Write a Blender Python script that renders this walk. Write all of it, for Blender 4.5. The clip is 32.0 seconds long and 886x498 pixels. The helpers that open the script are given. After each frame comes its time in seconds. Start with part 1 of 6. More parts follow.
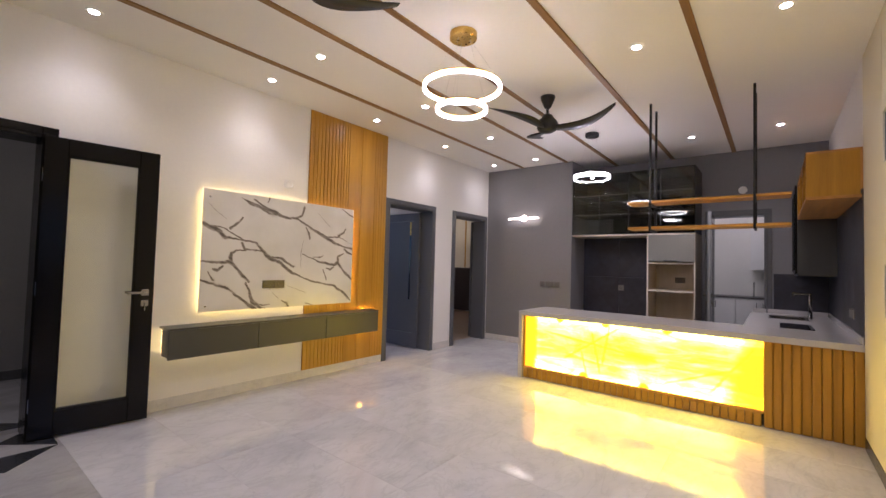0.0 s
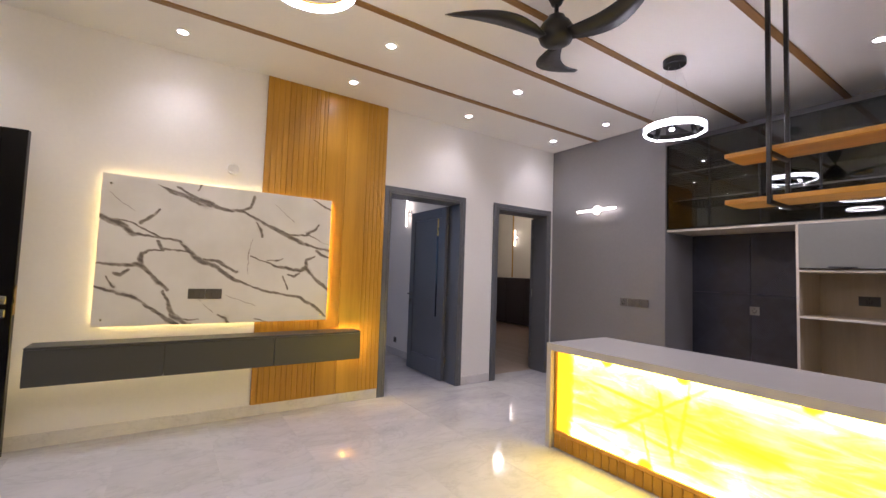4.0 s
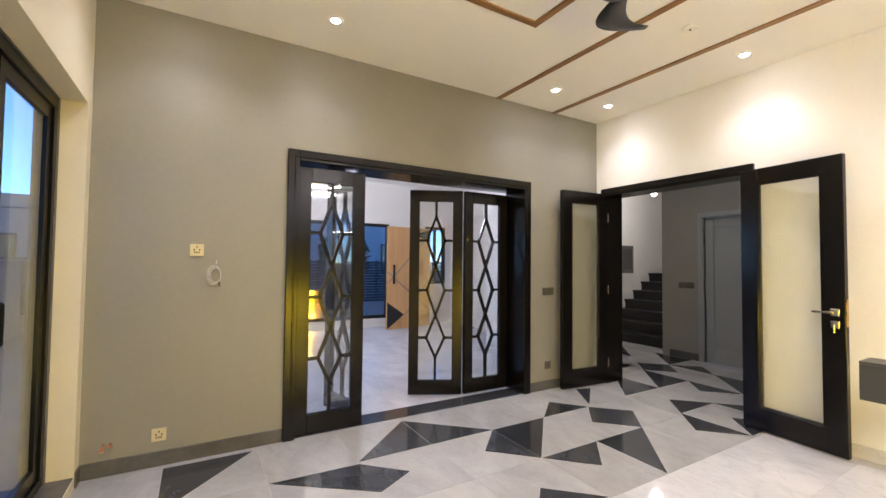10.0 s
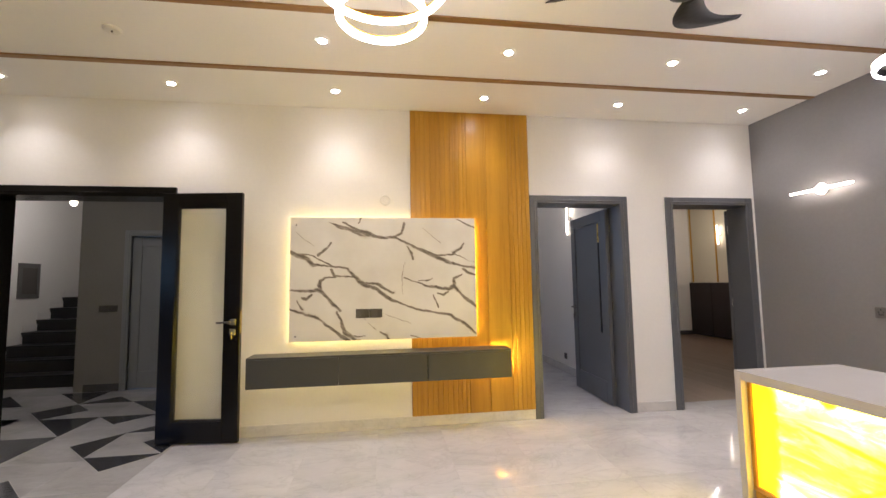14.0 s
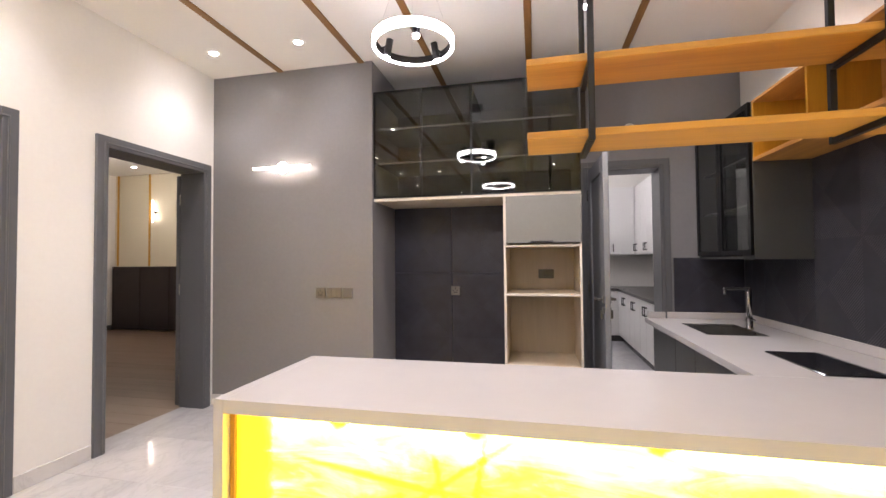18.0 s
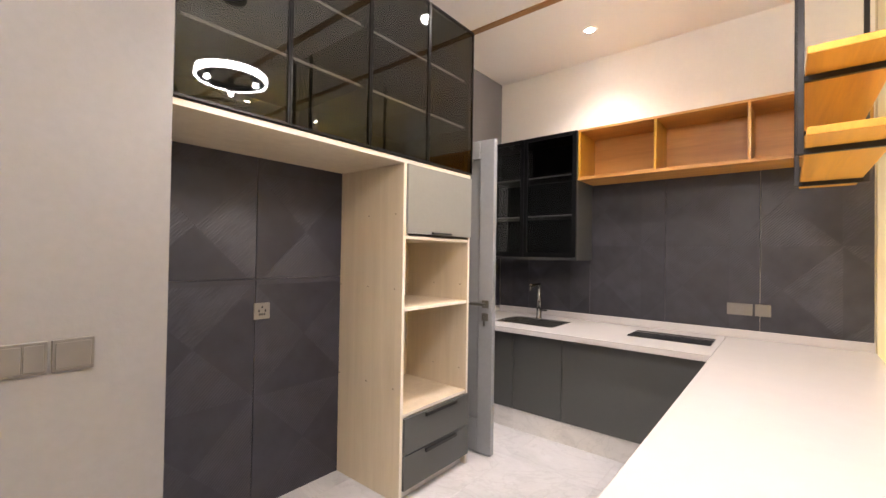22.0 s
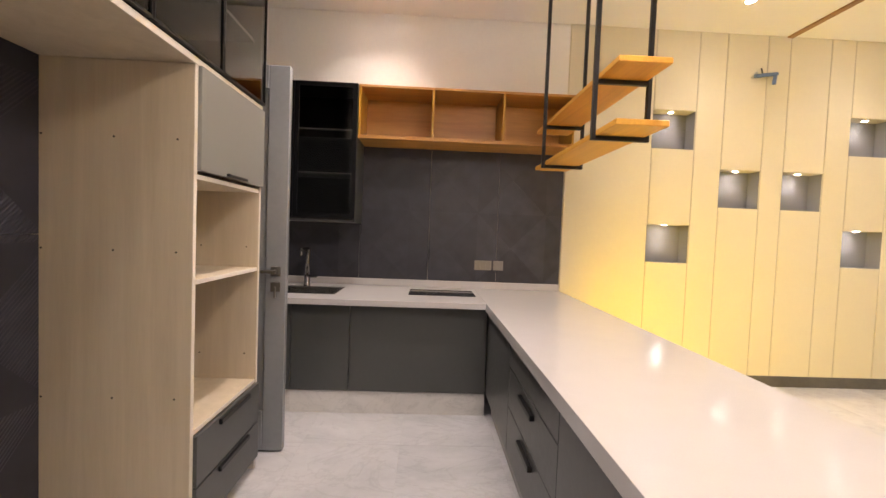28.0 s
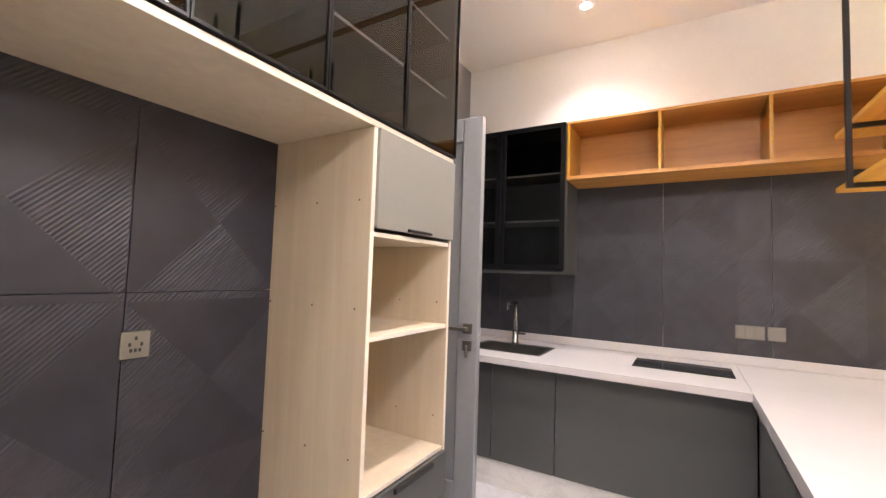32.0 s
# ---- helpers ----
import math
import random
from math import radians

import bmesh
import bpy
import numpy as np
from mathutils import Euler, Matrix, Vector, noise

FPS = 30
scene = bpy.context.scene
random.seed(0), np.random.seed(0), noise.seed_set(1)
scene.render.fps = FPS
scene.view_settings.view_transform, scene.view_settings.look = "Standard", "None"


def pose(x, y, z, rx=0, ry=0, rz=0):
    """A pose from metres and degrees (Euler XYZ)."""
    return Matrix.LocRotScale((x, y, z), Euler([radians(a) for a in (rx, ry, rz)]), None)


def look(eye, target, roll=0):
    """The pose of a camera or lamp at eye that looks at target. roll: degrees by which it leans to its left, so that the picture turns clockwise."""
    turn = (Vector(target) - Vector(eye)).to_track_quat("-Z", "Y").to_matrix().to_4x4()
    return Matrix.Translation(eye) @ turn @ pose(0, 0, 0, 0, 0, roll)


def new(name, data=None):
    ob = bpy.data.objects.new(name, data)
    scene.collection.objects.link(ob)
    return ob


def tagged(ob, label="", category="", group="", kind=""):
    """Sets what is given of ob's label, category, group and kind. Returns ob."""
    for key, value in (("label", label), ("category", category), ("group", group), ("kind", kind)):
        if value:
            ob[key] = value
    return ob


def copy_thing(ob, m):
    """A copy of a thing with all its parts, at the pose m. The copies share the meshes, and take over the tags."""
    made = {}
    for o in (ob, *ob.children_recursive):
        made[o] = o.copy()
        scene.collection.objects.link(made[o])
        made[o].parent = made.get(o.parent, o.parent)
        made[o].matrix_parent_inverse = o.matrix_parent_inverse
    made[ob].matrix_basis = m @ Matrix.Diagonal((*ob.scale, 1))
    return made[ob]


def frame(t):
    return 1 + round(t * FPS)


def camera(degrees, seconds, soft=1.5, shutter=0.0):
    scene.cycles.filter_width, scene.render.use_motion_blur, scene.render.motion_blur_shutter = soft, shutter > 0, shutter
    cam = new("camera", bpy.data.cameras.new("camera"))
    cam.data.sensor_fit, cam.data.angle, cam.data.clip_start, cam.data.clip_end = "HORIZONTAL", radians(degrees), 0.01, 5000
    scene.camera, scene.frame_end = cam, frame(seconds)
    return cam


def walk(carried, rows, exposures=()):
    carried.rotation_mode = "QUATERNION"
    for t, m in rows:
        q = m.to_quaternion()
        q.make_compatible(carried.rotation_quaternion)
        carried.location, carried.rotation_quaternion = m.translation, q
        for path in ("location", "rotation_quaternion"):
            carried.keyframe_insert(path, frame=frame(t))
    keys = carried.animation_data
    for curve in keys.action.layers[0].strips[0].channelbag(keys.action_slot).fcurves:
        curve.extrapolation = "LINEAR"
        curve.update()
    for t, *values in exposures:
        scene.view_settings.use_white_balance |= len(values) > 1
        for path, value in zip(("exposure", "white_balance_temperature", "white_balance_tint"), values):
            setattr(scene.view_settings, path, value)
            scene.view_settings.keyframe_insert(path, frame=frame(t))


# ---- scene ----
cam = camera(93.5, 32.0)
PATH = [
    (0, (0.789, 1.065, 1.365), (-0.456, 2.628, 1.438), 1.6),
    (0.5, (0.862, 1.234, 1.363), (-0.38, 2.801, 1.423), 1.3),
    (1, (0.84, 1.491, 1.376), (-0.429, 3.035, 1.445), 1.2),
    (1.5, (0.834, 1.772, 1.358), (-0.53, 3.231, 1.434), 1.4),
    (2, (0.84, 2.046, 1.374), (-0.613, 3.417, 1.469), 1.4),
    (2.5, (0.761, 2.306, 1.364), (-0.777, 3.582, 1.47), 1.9),
    (4.5, (0.586, 3.373, 1.342), (-1.157, 4.348, 1.443), 1.9),
    (5, (0.507, 3.535, 1.38), (-1.352, 4.274, 1.458), 1.8),
    (5.5, (0.517, 3.683, 1.373), (-1.449, 4.042, 1.447), 1.0),
    (6, (0.552, 3.646, 1.361), (-1.442, 3.532, 1.435), 0.5),
    (6.5, (0.626, 3.529, 1.359), (-1.27, 2.896, 1.443), 0.3),
    (7, (0.64, 3.502, 1.402), (-1.016, 2.386, 1.491), 0.4),
    (7.5, (0.677, 3.482, 1.403), (-0.645, 1.984, 1.497), 1.0),
    (8, (0.725, 3.444, 1.399), (-0.255, 1.702, 1.492), 1.2),
    (8.5, (0.801, 3.41, 1.383), (0.075, 1.549, 1.478), 1.1),
    (9, (0.85, 3.393, 1.397), (0.21, 1.5, 1.475), 1.0),
    (9.5, (0.806, 3.409, 1.378), (0.052, 1.559, 1.466), 0.6),
    (10, (0.745, 3.444, 1.396), (-0.269, 1.721, 1.463), 0.6),
    (10.5, (0.697, 3.468, 1.392), (-0.667, 2.006, 1.44), 0.5),
    (11, (0.68, 3.482, 1.369), (-1.006, 2.409, 1.407), 0.8),
    (11.5, (0.662, 3.535, 1.352), (-1.224, 2.869, 1.391), 0.6),
    (12, (0.67, 3.63, 1.359), (-1.297, 3.276, 1.424), 0.1),
    (12.5, (0.685, 3.7, 1.367), (-1.304, 3.527, 1.468), -0.3),
    (13, (0.681, 3.633, 1.392), (-1.315, 3.607, 1.522), -0.8),
    (13.5, (0.674, 3.587, 1.384), (-1.317, 3.686, 1.533), -0.8),
    (14, (0.67, 3.595, 1.386), (-1.304, 3.875, 1.545), -0.9),
    (14.5, (0.678, 3.622, 1.399), (-1.228, 4.207, 1.543), -1.0),
    (15, (0.719, 3.686, 1.397), (-1.07, 4.574, 1.521), -1.1),
    (15.5, (0.757, 3.728, 1.391), (-0.85, 4.914, 1.495), -1.2),
    (17.5, (-0.099, 4.146, 1.373), (-0.816, 6.013, 1.428), -1.1),
    (18, (-0.451, 4.317, 1.358), (-0.879, 6.271, 1.411), -0.5),
    (18.5, (-0.772, 4.45, 1.372), (-0.915, 6.444, 1.418), -0.0),
    (19, (-1.115, 4.582, 1.405), (-0.975, 6.577, 1.448), 0.2),
    (19.5, (-1.32, 4.782, 1.389), (-0.949, 6.748, 1.428), 0.6),
    (20, (-1.627, 5.032, 1.396), (-0.965, 6.919, 1.43), 0.7),
    (20.5, (-1.9, 5.274, 1.398), (-1.009, 7.064, 1.422), 0.8),
    (21, (-2.051, 5.548, 1.378), (-0.956, 7.222, 1.396), 1.0),
    (21.5, (-2.204, 5.85, 1.392), (-0.895, 7.361, 1.398), 1.1),
    (22, (-2.333, 6.17, 1.375), (-0.793, 7.445, 1.403), 0.9),
    (22.5, (-2.325, 6.418, 1.361), (-0.581, 7.396, 1.394), 0.9),
    (23, (-2.283, 6.582, 1.378), (-0.386, 7.214, 1.421), 1.0),
    (23.5, (-2.378, 6.742, 1.382), (-0.406, 7.067, 1.431), 1.3),
    (24, (-2.517, 6.803, 1.36), (-0.52, 6.914, 1.405), 1.7),
    (24.5, (-2.643, 6.814, 1.367), (-0.643, 6.811, 1.386), 2.1),
    (25, (-2.778, 6.812, 1.353), (-0.779, 6.758, 1.34), 2.5),
    (25.5, (-2.817, 6.856, 1.346), (-0.82, 6.738, 1.312), 2.8),
    (27.5, (-2.443, 6.925, 1.315), (-0.446, 6.838, 1.24), 2.5),
    (28, (-2.296, 6.931, 1.292), (-0.299, 6.855, 1.214), 2.2),
    (28.5, (-2.098, 6.975, 1.312), (-0.101, 6.88, 1.264), 2.4),
    (29, (-2.006, 6.98, 1.32), (-0.007, 6.975, 1.281), 2.5),
    (29.5, (-1.936, 6.926, 1.308), (0.055, 7.108, 1.307), 2.4),
    (30, (-1.879, 6.797, 1.315), (0.086, 7.168, 1.339), 2.1),
    (30.5, (-1.856, 6.739, 1.329), (0.07, 7.273, 1.384), 2.0),
    (31, (-1.915, 6.761, 1.338), (-0.027, 7.417, 1.42), 2.0),
    (31.5, (-1.971, 6.781, 1.335), (-0.141, 7.583, 1.422), 1.9),
    (32, (-1.913, 6.777, 1.329), (-0.191, 7.787, 1.443), 1.9),
]
EXPOSURES = [
    (0, 0.54, 5670, 26), (1, 0.32, 5670, 26), (2.5, 0.59, 5670, 26), (5, 0.71, 5510, 23), (7, 1.48, 5940, 16),
    (9, 1.8, 5680, 18), (10, 1.76, 5910, 17), (11, 1.33, 6150, 17), (13, 1.25, 6110, 17), (15, 0.8, 5810, 20),
    (18, 1.53, 5980, 20), (20, 1.8, 6530, 19), (22, 2.09, 6430, 18), (24, 1.42, 6000, 16), (25, 1.27, 6650, 13),
    (28, 1.44, 6700, 20), (29, 1.46, 6750, 24), (30, 1.72, 6550, 23), (31, 1.92, 6400, 22), (32, 2.17, 6200, 20),
]
walk(cam, [(t, look(eye, target, roll)) for t, eye, target, roll in PATH], EXPOSURES)

# ---------------------------------------------------------------- small helpers
WX, EX, SY, GY, NY, CZ = -3.48, 1.357, -0.01, 7.77, 8.46, 3.14
TOPZ, RY = 0.815, 8.368


def thing(name, label, category, at=(0, 0, 0), group="", kind=""):
    ob = new(name)
    ob.empty_display_size = 0.05
    ob.location = at
    return tagged(ob, label, category, group, kind)


def base_of(ob):
    m = ob.matrix_basis.copy()
    while ob.parent:
        ob = ob.parent
        m = ob.matrix_basis @ m
    return m


def part(name, bm, material, parent=None, label="", smooth=False):
    """One mesh object from a bmesh in world coordinates, under a thing or a part."""
    me = bpy.data.meshes.new(name)
    if parent is not None:
        bm.transform(base_of(parent).inverted())
    bm.to_mesh(me)
    bm.free()
    for m in material if isinstance(material, (list, tuple)) else [material]:
        me.materials.append(m)
    if smooth:
        for p in me.polygons:
            p.use_smooth = True
    ob = new(name, me)
    if parent is not None:
        ob.parent = parent
    if label:
        ob["label"] = label
    return ob


def box(x0, y0, z0, x1, y1, z1, bevel=0.0, bm=None):
    bm = bm or bmesh.new()
    x0, x1 = min(x0, x1), max(x0, x1)
    y0, y1 = min(y0, y1), max(y0, y1)
    z0, z1 = min(z0, z1), max(z0, z1)
    m = Matrix.LocRotScale(((x0 + x1) / 2, (y0 + y1) / 2, (z0 + z1) / 2), None, (x1 - x0, y1 - y0, z1 - z0))
    r = bmesh.ops.create_cube(bm, size=1.0, matrix=m)
    if bevel:
        edges = list({e for v in r["verts"] for e in v.link_edges})
        bmesh.ops.bevel(bm, geom=edges, offset=bevel, segments=1, affect="EDGES", profile=0.5)
    return bm


def rod(p, q, r, bm=None, sides=12, r2=None):
    bm = bm or bmesh.new()
    p, q = Vector(p), Vector(q)
    d = q - p
    m = Matrix.Translation((p + q) / 2) @ d.to_track_quat("Z", "Y").to_matrix().to_4x4()
    bmesh.ops.create_cone(bm, cap_ends=True, segments=sides, radius1=r, radius2=r if r2 is None else r2, depth=d.length, matrix=m)
    return bm


def lathe(profile, at, bm=None, sides=24, axis="Z", closed=False):
    """A turned body from (radius, height) pairs."""
    bm = bm or bmesh.new()
    turn = {"Z": Matrix(), "Y": Matrix.Rotation(radians(-90), 4, "X"), "X": Matrix.Rotation(radians(90), 4, "Y")}[axis]
    m = Matrix.Translation(at) @ turn
    rings = []
    for r, h in profile:
        rings.append([bm.verts.new(m @ Vector((r * math.cos(a), r * math.sin(a), h))) for a in (2 * math.pi * k / sides for k in range(sides))])
    for a, b in zip(rings, rings[1:] + (rings[:1] if closed else [])):
        for k in range(sides):
            bm.faces.new((a[k], a[(k + 1) % sides], b[(k + 1) % sides], b[k]))
    if not closed:
        bm.faces.new(list(reversed(rings[0])))
        bm.faces.new(rings[-1])
    bmesh.ops.recalc_face_normals(bm, faces=bm.faces)
    return bm


def torus(at, big, w, h, bm=None, sides=64):
    """A ring of rectangular section, w wide and h high, its middle at the given place."""
    bm = bm or bmesh.new()
    rings = []
    for k in range(sides):
        a = 2 * math.pi * k / sides
        c, s = math.cos(a), math.sin(a)
        rings.append([bm.verts.new((at[0] + (big + dr) * c, at[1] + (big + dr) * s, at[2] + dz))
                      for dr, dz in ((-w / 2, -h / 2), (w / 2, -h / 2), (w / 2, h / 2), (-w / 2, h / 2))])
    for k in range(sides):
        a, b = rings[k], rings[(k + 1) % sides]
        for n in range(4):
            bm.faces.new((a[n], b[n], b[(n + 1) % 4], a[(n + 1) % 4]))
    bmesh.ops.recalc_face_normals(bm, faces=bm.faces)
    return bm


def wall_cells(axis, a, b, u0, u1, z0, z1, holes):
    """A wall between a and b on its axis, from u0 to u1 along, with holes (u0, u1, z0, z1) through it."""
    bm = bmesh.new()
    us = sorted({u0, u1, *(h[0] for h in holes), *(h[1] for h in holes)})
    zs = sorted({z0, z1, *(h[2] for h in holes), *(h[3] for h in holes)})
    us, zs = [u for u in us if u0 <= u <= u1], [z for z in zs if z0 <= z <= z1]
    solid = {}
    for i in range(len(us) - 1):
        for k in range(len(zs) - 1):
            u, z = (us[i] + us[i + 1]) / 2, (zs[k] + zs[k + 1]) / 2
            solid[i, k] = not any(h[0] < u < h[1] and h[2] < z < h[3] for h in holes)

    def at(w, u, z):
        key = (w, u, z)
        if key not in seen:
            seen[key] = bm.verts.new((w, u, z) if axis == "x" else (u, w, z))
        return seen[key]

    seen = {}
    for (i, k), on in solid.items():
        if not on:
            continue
        p, q, r, s = us[i], us[i + 1], zs[k], zs[k + 1]
        for w in (a, b):
            bm.faces.new((at(w, p, r), at(w, q, r), at(w, q, s), at(w, p, s)))
        for (di, dk), (c, d) in {(-1, 0): ((p, r), (p, s)), (1, 0): ((q, r), (q, s)), (0, -1): ((p, r), (q, r)), (0, 1): ((p, s), (q, s))}.items():
            if not solid.get((i + di, k + dk), False):
                bm.faces.new((at(a, *c), at(a, *d), at(b, *d), at(b, *c)))
    bmesh.ops.recalc_face_normals(bm, faces=bm.faces)
    return bm


# ---------------------------------------------------------------- world and lights
world = bpy.data.worlds.new("dusk")
scene.world = world
world.use_nodes = True
sky = world.node_tree.nodes.new("ShaderNodeTexSky")
sky.sky_type, sky.sun_disc, sky.sun_elevation, sky.sun_rotation = "NISHITA", False, radians(22), radians(150)
world.node_tree.nodes["Background"].inputs["Strength"].default_value = 0.12
sky.air_density, sky.ozone_density, sky.dust_density = 0.7, 8.0, 0.0
world.node_tree.links.new(sky.outputs[0], world.node_tree.nodes["Background"].inputs["Color"])


def spot(x, y, z, watts, angle=110, blend=0.7, size=0.04, tint=(1.0, 0.92, 0.82)):
    lamp = bpy.data.lights.new("downlight_beam", "SPOT")
    lamp.energy, lamp.spot_size, lamp.spot_blend, lamp.shadow_soft_size, lamp.color = watts, radians(angle), blend, size, tint
    ob = new("downlight_beam", lamp)
    ob.location = (x, y, z)
    return ob


DOWN = [(x, y) for x in (-3.10, -2.30) for y in (0.46, 1.78, 3.16, 4.55, 5.93, 7.33) if (x, y) != (-2.30, 1.78)]
DOWN += [(x, y) for x in (-0.07, 0.85) for y in (0.5, 1.85, 3.22, 4.55, 7.36)]
for x, y in DOWN:
    watts = 14.5
    if x > -1 and y > 7:
        watts = 40.0 if x < 0 else 24.0
    elif x > 0.5 and y > 3:
        watts = 10.0
    spot(x, y, CZ - 0.018, watts, 128, 1.0)
HALL_DOWN = [(-4.55, 0.35), (-4.55, 1.75)]
for x, y in HALL_DOWN:
    spot(x, y, CZ - 0.018, 9.0, 140, 1.0)


# ---------------------------------------------------------------- materials
def material(name, rgb, rough=0.5, metal=0.0, vary=0.06, scale=6.0, bump=0.0, bump_scale=60.0, stretch=(1, 1, 1), coat=0.0, piece=0.0, glow=0.0, spec=0.5):
    """A painted or plain surface: base colour with broad and fine variation, gloss variation and fine relief."""
    m = bpy.data.materials.new(name)
    m.use_nodes = True
    t = m.node_tree
    b = t.nodes["Principled BSDF"]
    b.inputs["Roughness"].default_value, b.inputs["Metallic"].default_value = rough, metal
    b.inputs["Coat Weight"].default_value = coat
    b.inputs["Specular IOR Level"].default_value = spec
    co = t.nodes.new("ShaderNodeTexCoord")
    mp = t.nodes.new("ShaderNodeMapping")
    mp.inputs["Scale"].default_value = stretch
    t.links.new(co.outputs["Object"], mp.inputs["Vector"])
    big, fine = t.nodes.new("ShaderNodeTexNoise"), t.nodes.new("ShaderNodeTexNoise")
    big.inputs["Scale"].default_value, big.inputs["Detail"].default_value = scale * 0.25, 4
    fine.inputs["Scale"].default_value, fine.inputs["Detail"].default_value = scale * 6, 6
    for n in (big, fine):
        t.links.new(mp.outputs[0], n.inputs["Vector"])
    add = t.nodes.new("ShaderNodeMath")
    add.operation = "ADD"
    t.links.new(big.outputs["Fac"], add.inputs[0])
    t.links.new(fine.outputs["Fac"], add.inputs[1])
    last = add
    if piece:
        info = t.nodes.new("ShaderNodeObjectInfo")
        mul = t.nodes.new("ShaderNodeMath")
        mul.operation = "MULTIPLY_ADD"
        mul.inputs[1].default_value = piece
        t.links.new(info.outputs["Random"], mul.inputs[0])
        t.links.new(add.outputs[0], mul.inputs[2])
        last = mul
    rng = t.nodes.new("ShaderNodeMapRange")
    rng.inputs["From Min"].default_value, rng.inputs["From Max"].default_value = 0.6, 1.4 + piece
    rng.inputs["To Min"].default_value, rng.inputs["To Max"].default_value = 1 - vary, 1 + vary
    t.links.new(last.outputs[0], rng.inputs["Value"])
    mix = t.nodes.new("ShaderNodeVectorMath")
    mix.operation = "SCALE"
    mix.inputs[0].default_value = rgb
    t.links.new(rng.outputs[0], mix.inputs["Scale"])
    t.links.new(mix.outputs[0], b.inputs["Base Color"])
    rr = t.nodes.new("ShaderNodeMapRange")
    rr.inputs["To Min"].default_value, rr.inputs["To Max"].default_value = max(0.02, rough * 0.85), min(1, rough * 1.15)
    t.links.new(fine.outputs["Fac"], rr.inputs["Value"])
    t.links.new(rr.outputs[0], b.inputs["Roughness"])
    if bump:
        n = t.nodes.new("ShaderNodeTexNoise")
        n.inputs["Scale"].default_value, n.inputs["Detail"].default_value = bump_scale, 4
        t.links.new(mp.outputs[0], n.inputs["Vector"])
        bp = t.nodes.new("ShaderNodeBump")
        bp.inputs["Strength"].default_value, bp.inputs["Distance"].default_value = bump, 0.004
        t.links.new(n.outputs["Fac"], bp.inputs["Height"])
        t.links.new(bp.outputs[0], b.inputs["Normal"])
    if glow:
        b.inputs["Emission Color"].default_value = (*rgb, 1)
        b.inputs["Emission Strength"].default_value = glow
    return m


def lit(name, rgb, strength):
    m = bpy.data.materials.new(name)
    m.use_nodes = True
    b = m.node_tree.nodes["Principled BSDF"]
    b.inputs["Base Color"].default_value = (*rgb, 1)
    b.inputs["Emission Color"].default_value = (*rgb, 1)
    b.inputs["Emission Strength"].default_value = strength
    return m



def tree_of(name):
    m = bpy.data.materials.new(name)
    m.use_nodes = True
    return m, m.node_tree, m.node_tree.nodes["Principled BSDF"]


def node(t, kind, **values):
    n = t.nodes.new("ShaderNode" + kind)
    for key, value in values.items():
        if key == "operation":
            n.operation = value
        elif key == "blend":
            n.data_type, n.blend_type = "RGBA", value
        elif key == "feature":
            n.feature = value
        else:
            n.inputs[key.replace("_", " ")].default_value = value
    return n


def ramp(t, source, stops):
    r = t.nodes.new("ShaderNodeValToRGB")
    e = r.color_ramp.elements
    while len(e) < len(stops):
        e.new(0.5)
    for k, (at, c) in enumerate(stops):
        e[k].position, e[k].color = at, (*c, 1) if len(c) == 3 else c
    t.links.new(source, r.inputs["Fac"])
    return r.outputs["Color"]


def place_of(t, scale=(1, 1, 1), turn=(0, 0, 0), where="Object"):
    co, mp = t.nodes.new("ShaderNodeTexCoord"), t.nodes.new("ShaderNodeMapping")
    mp.inputs["Scale"].default_value, mp.inputs["Rotation"].default_value = scale, [radians(a) for a in turn]
    t.links.new(co.outputs[where], mp.inputs["Vector"])
    return mp.outputs[0]


def wood(name, dark, light, rough=0.42, along="z", ring=14.0, piece=0.25):
    """Timber with long streaks, finer grain and a few darker figures along one axis."""
    m, t, b = tree_of(name)
    k = {"x": (0.35, 6, 6), "y": (6, 0.35, 6), "z": (6, 6, 0.35)}[along]
    v = place_of(t, k)
    info = node(t, "ObjectInfo")
    shift = node(t, "VectorMath", operation="ADD")
    t.links.new(v, shift.inputs[0])
    mul = node(t, "Math", operation="MULTIPLY")
    mul.inputs[1].default_value = 37.0
    t.links.new(info.outputs["Random"], mul.inputs[0])
    t.links.new(mul.outputs[0], shift.inputs[1])
    a = node(t, "TexNoise", Scale=ring * 0.12, Detail=6.0, Roughness=0.6, Distortion=0.6)
    f = node(t, "TexNoise", Scale=ring, Detail=5.0, Roughness=0.7)
    for n in (a, f):
        t.links.new(shift.outputs[0], n.inputs["Vector"])
    add = node(t, "Math", operation="MULTIPLY_ADD")
    add.inputs[1].default_value = 0.45
    t.links.new(f.outputs["Fac"], add.inputs[0])
    t.links.new(a.outputs["Fac"], add.inputs[2])
    add2 = node(t, "Math", operation="MULTIPLY_ADD")
    add2.inputs[1].default_value = piece
    t.links.new(info.outputs["Random"], add2.inputs[0])
    t.links.new(add.outputs[0], add2.inputs[2])
    c = ramp(t, add2.outputs[0], [(0.45, dark), (0.72, tuple((p + q) / 2 for p, q in zip(dark, light))), (1.0, light)])
    t.links.new(c, b.inputs["Base Color"])
    rr = node(t, "MapRange", To_Min=rough * 0.8, To_Max=rough * 1.25)
    t.links.new(f.outputs["Fac"], rr.inputs["Value"])
    t.links.new(rr.outputs[0], b.inputs["Roughness"])
    bp = node(t, "Bump", Strength=0.12, Distance=0.002)
    t.links.new(f.outputs["Fac"], bp.inputs["Height"])
    t.links.new(bp.outputs[0], b.inputs["Normal"])
    return m


